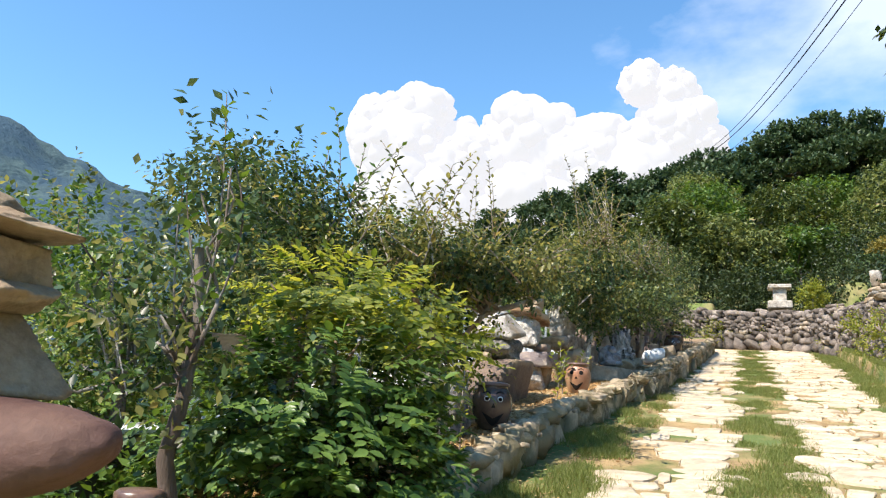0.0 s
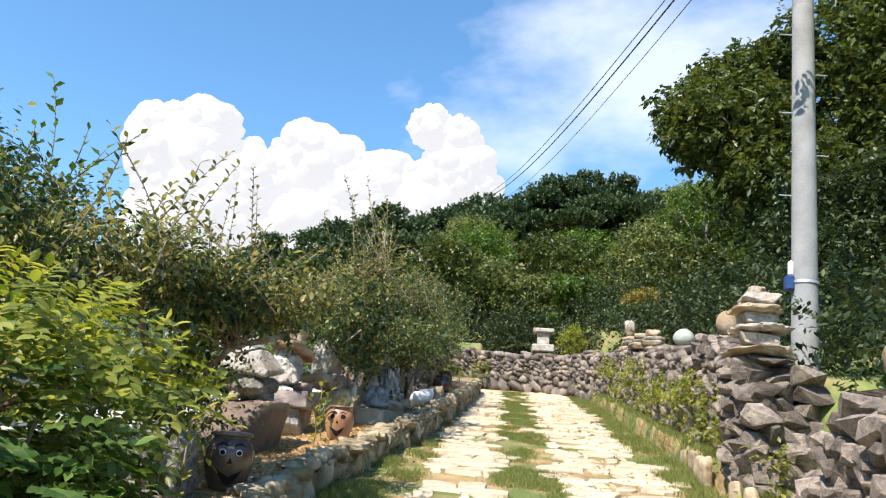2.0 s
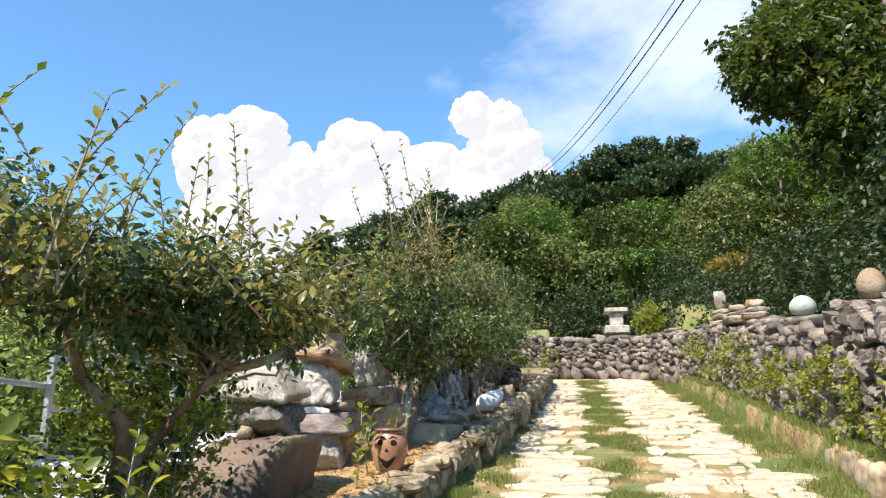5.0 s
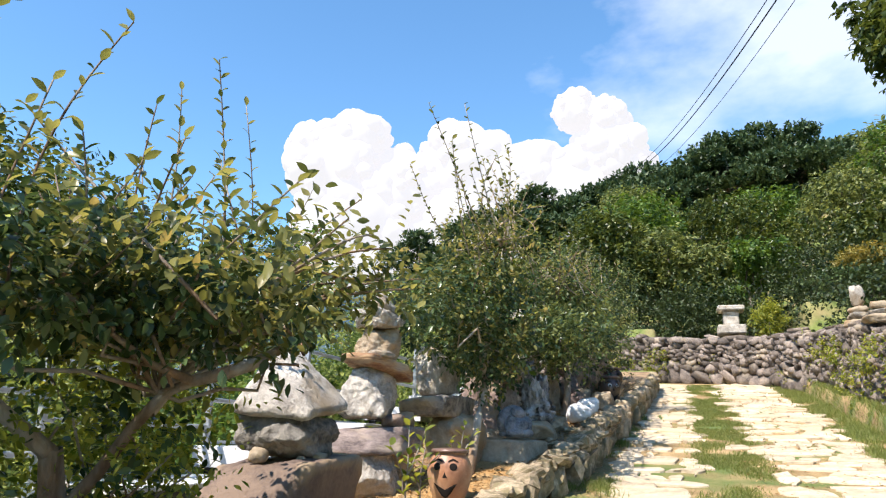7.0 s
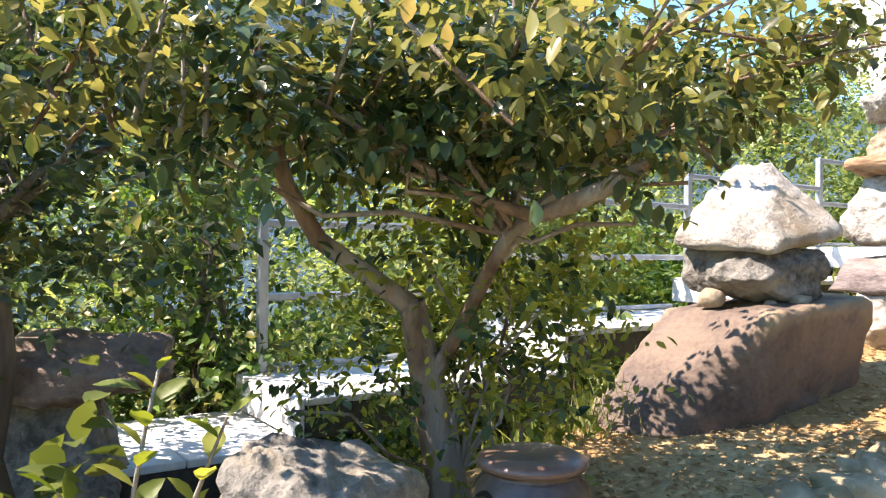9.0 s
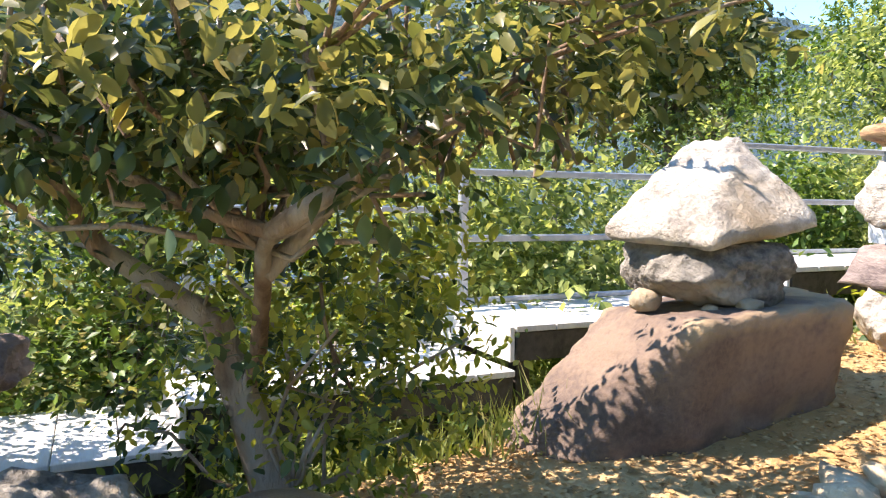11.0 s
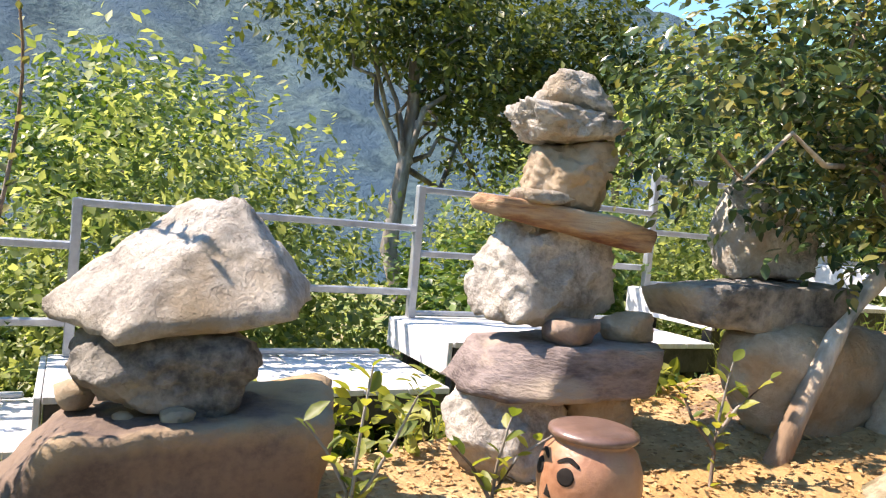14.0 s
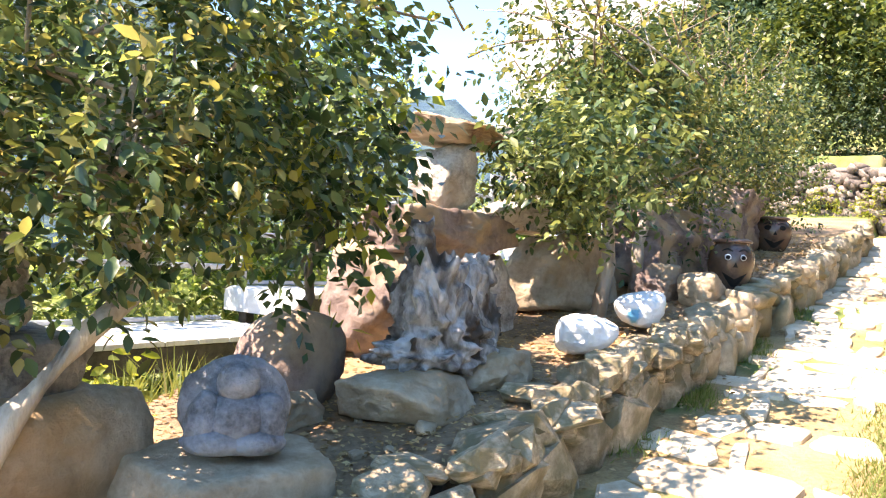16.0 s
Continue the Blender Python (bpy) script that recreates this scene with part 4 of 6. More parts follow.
for k, (dx, dz, rad) in enumerate(((-0.16, 0, 0.012), (0.0, 0, 0.02), (0.22, -0.1, 0.01))):
    a, b = np.array((PX + 0.43 + dx, PY - 0.16, 11.05 + dz)), np.array((-2.6 + dx * 2.5, 52, 19.3 + dz * 4))
    pts = [a + (b - a) * i / 24 + np.array((0, 0, -1.0 * math.sin(math.pi * i / 24))) for i in range(25)]
    v, t = tube(pts, [rad] * 25, 6)
    tagged(new("overhead_cable", fast_mesh("overhead_cable", v, t, M_WIRE, True)), "black overhead cable running up the hill", "cable", "overhead cables")
    a2 = np.array((PX + 0.43 + dx, PY - 0.16, 11.05 + dz))
    b2 = np.array((PX + 3 + dx, PY - 45, 6.0 + dz))
    pts = [a2 + (b2 - a2) * i / 16 + np.array((0, 0, -1.0 * math.sin(math.pi * i / 16))) for i in range(17)]
    v, t = tube(pts, [rad] * 17, 6)
    tagged(new("overhead_cable", fast_mesh("overhead_cable", v, t, M_WIRE, True)), "black overhead cable running up the hill", "cable", "overhead cables")

post = thing("concrete_post", (-4.35, 36.3, ground_z(-4.35, 36.3) - 0.2), "pale slim concrete post above the far shrubs", "post")
v, f = lathe([(0.13, 0.0), (0.11, 11.45 - ground_z(-4.35, 36.3)), (0.0, 11.47 - ground_z(-4.35, 36.3))], 16)
part("shaft", mesh("shaft", v, f, M_POLE, True), post)

# ---- trees and shrubs of the bed ----


def tree(name, label, chains, leaves, bark, extra=(), shoot_chains=(), category="tree"):
    """A tree from limb chains and one or more crowns of leaves (arrays, material)."""
    base = chains[0][0][0]
    t = thing(name, base, label, category)
    sh = -np.array(base)
    part("trunk", limbs("trunk", [([np.array(p) + sh for p in pts], rad) for pts, rad in chains], bark), t, m=Matrix())
    if shoot_chains:
        part("twig_growth", limbs("twig_growth", [([np.array(p) + sh for p in pts], rad) for pts, rad in shoot_chains], bark, 4), t)
    for (v, tri), mat, nm in leaves:
        part(nm, fast_mesh(nm, v + sh, tri, mat), t)
    return t


def inner_limbs(origin, blobs, r, n, r0=0.02):
    """Limbs from a fork towards the crown's lobes."""
    out = []
    for i in range(n):
        c, rad = blobs[i % len(blobs)]
        tip = np.array(c) + r.normal(size=3) * np.array(rad) * 0.45
        out.append((bend(origin, tip, 6, r, 0.16), list(np.linspace(r0, 0.006, 6))))
    return out


# tree beside the dark face pot
r = np.random.default_rng(1)
blobsA = [((-2.75, 6.75, 2.93), (0.5, 0.6, 0.17)), ((-2.45, 7.4, 2.88), (0.5, 0.5, 0.18)), ((-2.2, 7.95, 3.02), (0.3, 0.42, 0.13)), ((-2.0, 7.1, 2.90), (0.38, 0.5, 0.15)), ((-3.1, 7.5, 2.95), (0.5, 0.6, 0.2)), ((-2.75, 6.0, 2.95), (0.45, 0.45, 0.18)), ((-2.6, 6.7, 2.78), (0.3, 0.32, 0.13)),
          ((-2.4, 8.1, 2.98), (0.22, 0.28, 0.12)), ((-2.0, 7.52, 2.74), (0.16, 0.2, 0.15)), ((-2.85, 8.1, 3.0), (0.4, 0.38, 0.15)), ((-2.0, 8.2, 3.06), (0.22, 0.32, 0.12)), ((-1.86, 8.3, 3.14), (0.2, 0.3, 0.12)), ((-2.25, 8.4, 3.12), (0.25, 0.25, 0.13)), ((-2.62, 7.2, 2.70), (0.26, 0.24, 0.13)), ((-2.2, 7.3, 2.76), (0.2, 0.22, 0.13))]
lowA = [((-2.95, 7.72, 1.85), (0.3, 0.34, 0.4)), ((-3.15, 7.85, 2.2), (0.38, 0.42, 0.42)), ((-2.75, 7.7, 2.4), (0.32, 0.4, 0.34)), ((-3.0, 7.35, 2.45), (0.3, 0.3, 0.3)), ((-3.3, 7.3, 1.9), (0.3, 0.3, 0.35)), ((-2.85, 7.95, 2.05), (0.25, 0.25, 0.3))]
sh = [((-2.6 + r.normal() * 0.3, y, 2.75), (-2.6 + r.normal() * 0.35, y + r.normal() * 0.15, zt)) for y, zt in ((5.9, 3.6), (6.3, 3.85), (6.8, 3.95), (7.2, 3.8), (7.6, 4.0), (7.75, 4.25), (8.15, 4.2), (8.5, 3.75), (8.8, 3.8), (6.6, 3.6), (7.0, 3.7), (7.4, 3.6), (8.0, 3.7), (6.1, 3.5), (6.45, 3.4), (6.95, 3.5), (7.3, 3.45), (7.85, 3.5), (8.3, 3.5), (7.15, 3.4), (7.55, 3.5))]
sh += [((-2.7 + r.normal() * 0.3, yy, 2.75), (-2.7 + r.normal() * 0.4, yy + r.normal() * 0.2, 3.2 + 0.6 * r.random())) for yy in np.linspace(5.6, 8.4, 26)]
sh += [((-2.1, 8.0, 3.0), (-1.75, 8.5 + 0.2 * k, 3.15 + 0.1 * k)) for k in range(2)] + [((-2.0, 7.4, 2.95), (-1.6, 7.3 + 0.25 * k, 3.2)) for k in range(3)]
(sl, sc) = shoots(sh, r, 0.04, 0.066, LEAF_FULL)
chA = [([(-2.98, 7.54, 1.25), (-3.0, 7.50, 1.6), (-2.97, 7.42, 1.85), (-2.92, 7.34, 2.08), (-2.91, 7.29, 2.26)], [0.105, 0.082, 0.066, 0.058, 0.05]),
       ([(-2.91, 7.29, 2.24), (-2.95, 7.12, 2.36), (-2.98, 6.95, 2.48), (-3.0, 6.84, 2.66), (-2.98, 6.75, 2.92)], [0.042, 0.036, 0.033, 0.03, 0.02]),
       ([(-2.96, 7.40, 1.95), (-2.76, 7.40, 2.15), (-2.58, 7.38, 2.36), (-2.42, 7.35, 2.50), (-2.28, 7.34, 2.55)], [0.034, 0.028, 0.025, 0.023, 0.022]),
       ([(-2.28, 7.34, 2.55), (-2.16, 7.36, 2.58), (-2.05, 7.39, 2.62), (-1.97, 7.5, 2.70)], [0.024, 0.029, 0.026, 0.016]),
       ([(-2.28, 7.34, 2.55), (-2.36, 7.18, 2.60), (-2.42, 7.0, 2.70), (-2.46, 6.7, 2.85)], [0.022, 0.016, 0.013, 0.01]),
       ([(-2.5, 7.37, 2.42), (-2.45, 7.6, 2.68), (-2.38, 7.9, 2.9), (-2.25, 8.2, 3.05)], [0.028, 0.022, 0.018, 0.012])]
chA += inner_limbs((-2.45, 7.35, 2.5), blobsA, r, 16, 0.010) + inner_limbs((-2.95, 7.55, 1.6), lowA, r, 14, 0.008)
# The shaded sets carry the crown's inner shade in their darker leaf colour.
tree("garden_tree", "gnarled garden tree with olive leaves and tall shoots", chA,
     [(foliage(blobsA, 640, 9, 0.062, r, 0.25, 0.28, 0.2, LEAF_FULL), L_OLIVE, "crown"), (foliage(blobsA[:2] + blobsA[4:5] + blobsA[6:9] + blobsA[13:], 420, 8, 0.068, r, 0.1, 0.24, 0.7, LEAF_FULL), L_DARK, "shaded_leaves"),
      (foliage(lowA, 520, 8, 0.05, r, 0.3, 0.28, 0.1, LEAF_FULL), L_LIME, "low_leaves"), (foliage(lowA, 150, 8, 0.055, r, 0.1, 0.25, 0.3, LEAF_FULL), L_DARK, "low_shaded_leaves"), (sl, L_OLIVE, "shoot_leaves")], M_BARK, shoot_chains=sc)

# leaning tree over the second cairn
r = np.random.default_rng(2)
blobsC = [((-2.65, 11.7, 3.5), (0.5, 0.6, 0.45)), ((-2.4, 12.4, 3.65), (0.65, 0.7, 0.6)), ((-2.55, 12.9, 3.75), (0.4, 0.4, 0.45)), ((-2.2, 12.1, 4.15), (0.45, 0.55, 0.4)), ((-2.5, 12.8, 4.35), (0.45, 0.55, 0.45)), ((-2.3, 12.1, 3.15), (0.35, 0.5, 0.25)), ((-2.5, 12.75, 3.3), (0.3, 0.35, 0.3))]
sh = [((-2.3 + r.normal() * 0.25, 12.6 + r.normal() * 0.6, 4.3), (-2.3 + r.normal() * 0.3, 12.6 + r.normal() * 0.8, 4.9 + r.random() * 0.7)) for _ in range(28)]
sh += [((-2.35, 13.3, 4.5), (-2.4, 13.7, 6.1)), ((-2.3, 13.3, 4.6), (-2.35, 13.5, 5.6))]
(sl, sc) = shoots(sh, r, 0.055, 0.07, LEAF_FULL)
chC = [([(-2.29, 11.70, 1.93), (-2.28, 11.84, 2.25), (-2.27, 12.01, 2.58), (-2.28, 12.22, 2.80), (-2.3, 12.42, 2.95), (-2.34, 12.46, 3.08), (-2.32, 12.34, 3.22), (-2.3, 12.25, 3.38)], [0.058, 0.047, 0.043, 0.041, 0.039, 0.037, 0.034, 0.027])]
chC += inner_limbs((-2.3, 12.25, 3.3), blobsC, r, 16, 0.016)
# Shade under this crown is painted with darker leaves among the olive ones.
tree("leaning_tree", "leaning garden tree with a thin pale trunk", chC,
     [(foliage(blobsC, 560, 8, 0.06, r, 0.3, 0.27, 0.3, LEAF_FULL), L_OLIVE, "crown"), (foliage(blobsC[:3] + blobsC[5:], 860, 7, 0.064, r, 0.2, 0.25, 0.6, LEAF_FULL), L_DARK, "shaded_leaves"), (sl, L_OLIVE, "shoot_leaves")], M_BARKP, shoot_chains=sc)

# slim tree behind the figure
r = np.random.default_rng(3)
blobs = [((-2.5, 13.4, 3.3), (0.28, 0.32, 0.32)), ((-2.45, 13.5, 3.8), (0.36, 0.42, 0.5)), ((-2.4, 13.65, 3.45), (0.25, 0.25, 0.3))]
ch = [(bend((-2.82, 13.6, 2.3), (-2.74, 13.62, 2.6), 4, r, 0.05), [0.05, 0.04, 0.035, 0.035]), (bend((-2.74, 13.62, 2.6), (-2.55, 13.6, 3.2), 5, r, 0.05), list(np.linspace(0.035, 0.02, 5)))]
ch += inner_limbs((-2.55, 13.6, 3.1), blobs, r, 6, 0.015)
tree("slim_tree", "slim young tree with drooping dark leaves", ch, [(foliage(blobs, 240, 8, 0.085, r, 0.3, 0.3, 0.4), L_DARK, "crown"), (foliage(blobs, 60, 6, 0.1, r, 0.6, 0.3, 0.3), L_LIME, "pale_leaves")], M_BARKG)

# bushes along the bed's far part
for k, (x, y, zc, rx, rz_) in enumerate(((-2.0, 15.95, 4.15, 0.55, 0.65), (-2.1, 17.0, 4.35, 0.8, 0.8), (-2.2, 18.7, 4.65, 0.95, 0.95), (-2.3, 20.6, 4.6, 1.1, 1.2), (-2.4, 22.8, 4.9, 1.2, 1.3))):
    r = np.random.default_rng(20 + k)
    blobs = [((x + r.normal() * 0.2, y + r.normal() * 0.45, zc + r.normal() * 0.3), (rx * r.uniform(0.6, 0.9), rx * r.uniform(0.6, 0.9), rz_ * r.uniform(0.5, 0.8))) for _ in range(5)]
    sh = [((x + r.normal() * 0.3, y + r.normal() * 0.5, zc + rz_ * 0.6), (x + r.normal() * 0.35, y + r.normal() * 0.6, zc + rz_ * (1.1 + r.random() * 0.4))) for _ in range(12)]
    (sl, sc) = shoots(sh, r, 0.07, 0.075)
    ch = [(bend((x, y, bed_z(y) - 0.05), (x + 0.05, y + 0.05, zc - 0.5), 5, r, 0.04), list(np.linspace(0.06, 0.04, 5)))] + inner_limbs((x + 0.05, y + 0.05, zc - 0.5), blobs, r, 9, 0.02)
    # Darker leaves put the shrub's inner and underside shade into colour.
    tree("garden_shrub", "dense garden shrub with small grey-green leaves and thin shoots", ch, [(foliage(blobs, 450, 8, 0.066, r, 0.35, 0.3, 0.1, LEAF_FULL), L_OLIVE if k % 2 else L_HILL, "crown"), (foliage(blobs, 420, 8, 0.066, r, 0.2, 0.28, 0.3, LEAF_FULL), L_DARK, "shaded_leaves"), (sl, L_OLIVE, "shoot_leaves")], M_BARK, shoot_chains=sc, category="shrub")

# big bush with feathered leaves at the start
r = np.random.default_rng(4)


def pinnate(blobs, n, r, ln=0.24, pairs=5, size=0.062):
    """Feathered leaves: leaflets in pairs along drooping stalks."""
    pick = r.integers(0, len(blobs), n)
    c = np.array([b[0] for b in blobs])[pick]
    rad = np.array([b[1] for b in blobs])[pick]
    d = r.normal(size=(n, 3))
    d[:, 2] = np.abs(d[:, 2]) * 0.9 - 0.25
    d /= np.linalg.norm(d, axis=1)[:, None]
    s0 = c + d * rad * (0.55 + 0.45 * r.random(n) ** 0.5)[:, None]
    go = d * 0.9 + np.array((0, 0, -0.1)) + r.normal(size=(n, 3)) * 0.25
    go /= np.linalg.norm(go, axis=1)[:, None]
    up = d * 0.8 + np.array((0, 0, 0.9))
    side = np.cross(go, up)
    side /= np.linalg.norm(side, axis=1)[:, None]
    pos, dirs, ups = [], [], []
    for j in range(pairs):
        s = (j + 1) / pairs
        p = s0 + go * ln * s + np.array((0, 0, -0.07)) * s * s
        for sg in (-1, 1):
            pos.append(p)
            dirs.append(side * sg + go * 0.5 + np.array((0, 0, -0.15)))
            ups.append(up)
    pos.append(s0 + go * ln * 1.08 + np.array((0, 0, -0.08)))
    dirs.append(go)
    ups.append(up)
    pos, dirs, ups = map(np.concatenate, (pos, dirs, ups))
    return leaf_cloud(pos, dirs, ups + r.normal(size=ups.shape) * 0.2, size * r.uniform(0.75, 1.2, len(pos)), LEAF_FULL)


blobsB = [((-2.3, 4.1, 1.4), (0.6, 0.55, 0.5)), ((-2.45, 4.5, 1.6), (0.6, 0.55, 0.5)), ((-2.1, 4.2, 1.0), (0.5, 0.5, 0.45)), ((-2.75, 4.2, 1.2), (0.5, 0.5, 0.5)), ((-2.15, 4.6, 1.0), (0.45, 0.4, 0.4))]
topB = [((-2.3, 4.5, 2.15), (0.5, 0.45, 0.25)), ((-2.05, 4.7, 1.9), (0.4, 0.4, 0.3)), ((-2.6, 4.4, 2.15), (0.4, 0.4, 0.25))]
ch = [(bend((-2.4, 4.3, 0.6), (-2.4, 4.35, 1.4), 4, r, 0.05), [0.05, 0.045, 0.04, 0.035])] + inner_limbs((-2.4, 4.35, 1.2), blobsB + topB, r, 16, 0.02)
# Inner leaves are darker: the bush's inside shade is put into their colour.
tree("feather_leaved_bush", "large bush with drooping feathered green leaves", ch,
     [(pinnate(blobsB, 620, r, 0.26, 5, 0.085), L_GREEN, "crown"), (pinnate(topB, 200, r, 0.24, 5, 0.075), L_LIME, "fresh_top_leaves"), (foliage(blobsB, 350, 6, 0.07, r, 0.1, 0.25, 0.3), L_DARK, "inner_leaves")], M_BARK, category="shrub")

# trees left of it
for k, (x, y, zt, w) in enumerate(((-3.62, 6.02, 4.25, 0.8), (-4.9, 5.2, 2.9, 0.8), (-5.2, 7.2, 2.6, 0.5), (-2.70, 3.34, 3.18, 0.32))):
    r = np.random.default_rng(40 + k)
    g = ground_z(x, y)
    low, full = (2.45 if k == 0 else 1.5), (0.16 if w < 0.4 else 1.0 if k == 0 else 0.75)
    blobs = [((x + r.normal() * 0.4 * w, y + r.normal() * 0.4 * w, low + j * (0.22 if k == 0 else 0.32)), (w * (1 - j * 0.12), w * (1 - j * 0.12), 0.3 if w < 0.4 else 0.42)) for j in range(5)]
    sh = [((x + r.normal() * 0.4 * w, y + r.normal() * 0.4 * w, zt - 1.4), (x + r.normal() * 0.5 * w, y + r.normal() * 0.5 * w, zt - 0.2 - r.random() * 0.9)) for _ in range(int(12 * full))] + [((x, y, zt - 1.5), (x + 0.05, y, zt)), ((x - 0.1, y, zt - 1.3), (x - 0.5 * w, y, zt - 0.45)), ((x + 0.1, y, zt - 1.3), (x + 0.5 * w, y, zt - 0.4))]
    (sl, sc) = shoots(sh, r, 0.06, 0.085)
    ch = [(bend((x, y, g - 0.05), (x, y, 2.3), 6, r, 0.03), list(np.linspace(0.09 * min(1, 2 * w), 0.04 * min(1, w * 2), 6)))] + inner_limbs((x, y, low + 0.1), blobs, r, 10, 0.02 * min(1, 2 * w))
    # Sunlit leaves are lit by their lighter colour, mixed through the same crown.
    tree("fruit_tree", "young tree with dark green leaves and upright shoots", ch, [(foliage(blobs, int(560 * full), 8, 0.075, r, 0.3, 0.32, 0.15), L_GREEN if k in (1, 2) else L_DARK, "crown"), (foliage(blobs, int(350 * full), 8, 0.07, r, 0.4, 0.3, 0.1), L_OLIVE, "sunlit_leaves"), (sl, L_GREEN, "shoot_leaves")], M_BARKG, shoot_chains=sc)

# saplings with bright leaves on the bed
for k, (x, y, h) in enumerate(((-2.25, 9.86, 0.72), (-2.3, 10.4, 0.45), (-2.25, 11.35, 0.5), (-2.2, 6.2, 0.98))):
    r = np.random.default_rng(50 + k)
    z0 = bed_z(y)
    (sl, sc) = shoots([((x, y, z0), (x + 0.02, y + 0.03, z0 + h)), ((x, y, z0 + h * 0.4), (x + 0.1, y + 0.15, z0 + h * 0.9)), ((x, y, z0 + h * 0.3), (x - 0.05, y - 0.15, z0 + h * 0.75))], r, 0.045, 0.085, LEAF_FULL)
    s = thing("sapling", (x, y, z0), "small sapling with bright yellow-green leaves", "sapling", "saplings on the mulch")
    o = -np.array((x, y, z0))
    part("stem", limbs("stem", [([p + o for p in pts], rad) for pts, rad in sc], M_BARK, 5), s)
    part("leaves", fast_mesh("leaves", sl[0] + o, sl[1], L_LIME), s)

# weeds below the tree
r = np.random.default_rng(58)
v, t = foliage([((-2.75, 6.1, 1.3), (0.35, 0.35, 0.25)), ((-2.3, 5.85, 1.62), (0.26, 0.3, 0.26)), ((-2.25, 6.05, 1.85), (0.14, 0.16, 0.2)), ((-3.2, 6.2, 1.3), (0.35, 0.4, 0.25)), ((-2.4, 5.5, 1.4), (0.3, 0.3, 0.3))], 85, 6, 0.12, r, 0.3, 0.22, 0.3, LEAF_FULL)
tagged(new("weeds", fast_mesh("weeds", v, t, L_TREE)), "broad-leaved weeds at the foot of the tree", "weeds", kind="stuff")

# thicket beyond the boardwalk
r = np.random.default_rng(60)
blobs = []
for k in range(90):
    y = r.uniform(-2, 27)
    x = r.uniform(-8.5, -5.4)
    g = ground_z(x, y)
    h = r.uniform(1.9, 3.3)
    blobs.append(((x, y, g + h * 0.5), (r.uniform(0.6, 1.1), r.uniform(0.6, 1.1), h * 0.55)))
v, t = foliage(blobs, 23000, 8, 0.088, r, 0.5, 0.3, 0.1)
ob = tagged(new("thicket", fast_mesh("thicket", v, t, L_HEDGE)), "sunny green thicket of vines and shrubs beyond the railing", "thicket", kind="stuff")
blobs = []
for k in range(26):
    y = r.uniform(-2, 27)
    blobs.append(((r.uniform(-6.6, -5.2), y, y * SLOPE + r.uniform(0.0, 0.7)), (0.45, 0.6, 0.5)))
v, t = foliage(blobs, 4000, 8, 0.10, r, 0.3, 0.3, 0.3)
tagged(new("thicket", fast_mesh("thicket", v, t, L_GREEN)), "darker climbing leaves along the railing", "thicket", kind="stuff")
# undergrowth under the boardwalk and at the bed's inner edge
blobs = [((-3.45 + 0.1 * math.sin(y * 9), y, y * SLOPE + 0.25), (0.25, 0.35, 0.35)) for y in np.arange(2.2, 6.2, 0.4)] + [((r.uniform(-4.6, -3.4), y, y * SLOPE - 0.05 + r.uniform(-0.2, 0.1)), (0.35, 0.4, 0.28)) for y in np.arange(3.5, 25, 0.45)]
v, t = foliage(blobs, 3600, 6, 0.085, r, 0.3, 0.22, 0.2)
tagged(new("undergrowth", fast_mesh("undergrowth", v, t, L_GREEN)), "weeds and vines under the boardwalk", "weeds", kind="stuff")

v, t = foliage([((-3.45, y, y * SLOPE + 0.3), (0.2, 0.3, 0.14)) for y in (9.9, 10.5, 11.5, 11.9, 13.0, 15.6)], 110, 6, 0.10, r, 0.3, 0.2, 0.3, LEAF_FULL)
tagged(new("bed_weeds", fast_mesh("bed_weeds", v, t, L_LIME)), "sunlit leafy weeds at the inner edge of the bed", "weeds", kind="stuff")

# tall trees in the valley behind the railing
for k, (x, y, zc, w) in enumerate(((-9.5, 13.0, 4.9, 1.7), (-10.2, 15.6, 5.4, 1.7), (-12, 9.0, 3.2, 1.6), (-14, 20, 5.5, 2.2), (-13, 4, 2.0, 2.0), (-11, 22, 6.0, 1.8))):
    r = np.random.default_rng(70 + k)
    g = ground_z(x, y)
    blobs = [((x + r.normal() * w * 0.5, y + r.normal() * w * 0.6, zc + r.normal() * 0.6), (w * 0.6, w * 0.7, w * 0.5)) for _ in range(7)]
    ch = [(bend((x, y, g), (x, y, zc), 7, r, 0.04), list(np.linspace(0.16, 0.07, 7)))] + inner_limbs((x, y, zc - 1.4), blobs, r, 10, 0.05)
    tree("valley_tree", "tall dark green broadleaf tree in the valley", ch, [(foliage(blobs, 1050, 8, 0.14, r, 0.4, 0.42, 0.3), L_TREE if k < 2 else L_GREEN, "crown")], M_BARKG)

# ---- woods above the right-hand wall ----


def wood_tree(x, y, top, w, mat, seed, label, size=0.17, twigs=1700, name="broadleaf_tree"):
    r = np.random.default_rng(seed)
    g = ground_z(x, y)
    h = top - g
    blobs = []
    for j in range(13):
        s = 0.32 + 0.6 * j / 12
        q = w * math.sin(math.pi * min(s * 0.92, 1)) * 0.75
        a = r.uniform(0, 6.28)
        blobs.append(((x + math.cos(a) * q * 0.75, y + math.sin(a) * q * 0.75, g + h * s), (w * 0.36, w * 0.36, h * 0.09)))
    ch = [(bend((x, y, g - 0.2), (x, y, g + h * 0.8), 7, r, 0.03), list(np.linspace(0.03 * h, 0.008 * h, 7)))] + inner_limbs((x, y, g + h * 0.35), blobs, r, 13, 0.01 * h)
    return tree(name, label, ch, [(foliage(blobs, twigs, 8, size, r, 0.7, 0.4, 0.35), mat, "crown")], M_BARKG)


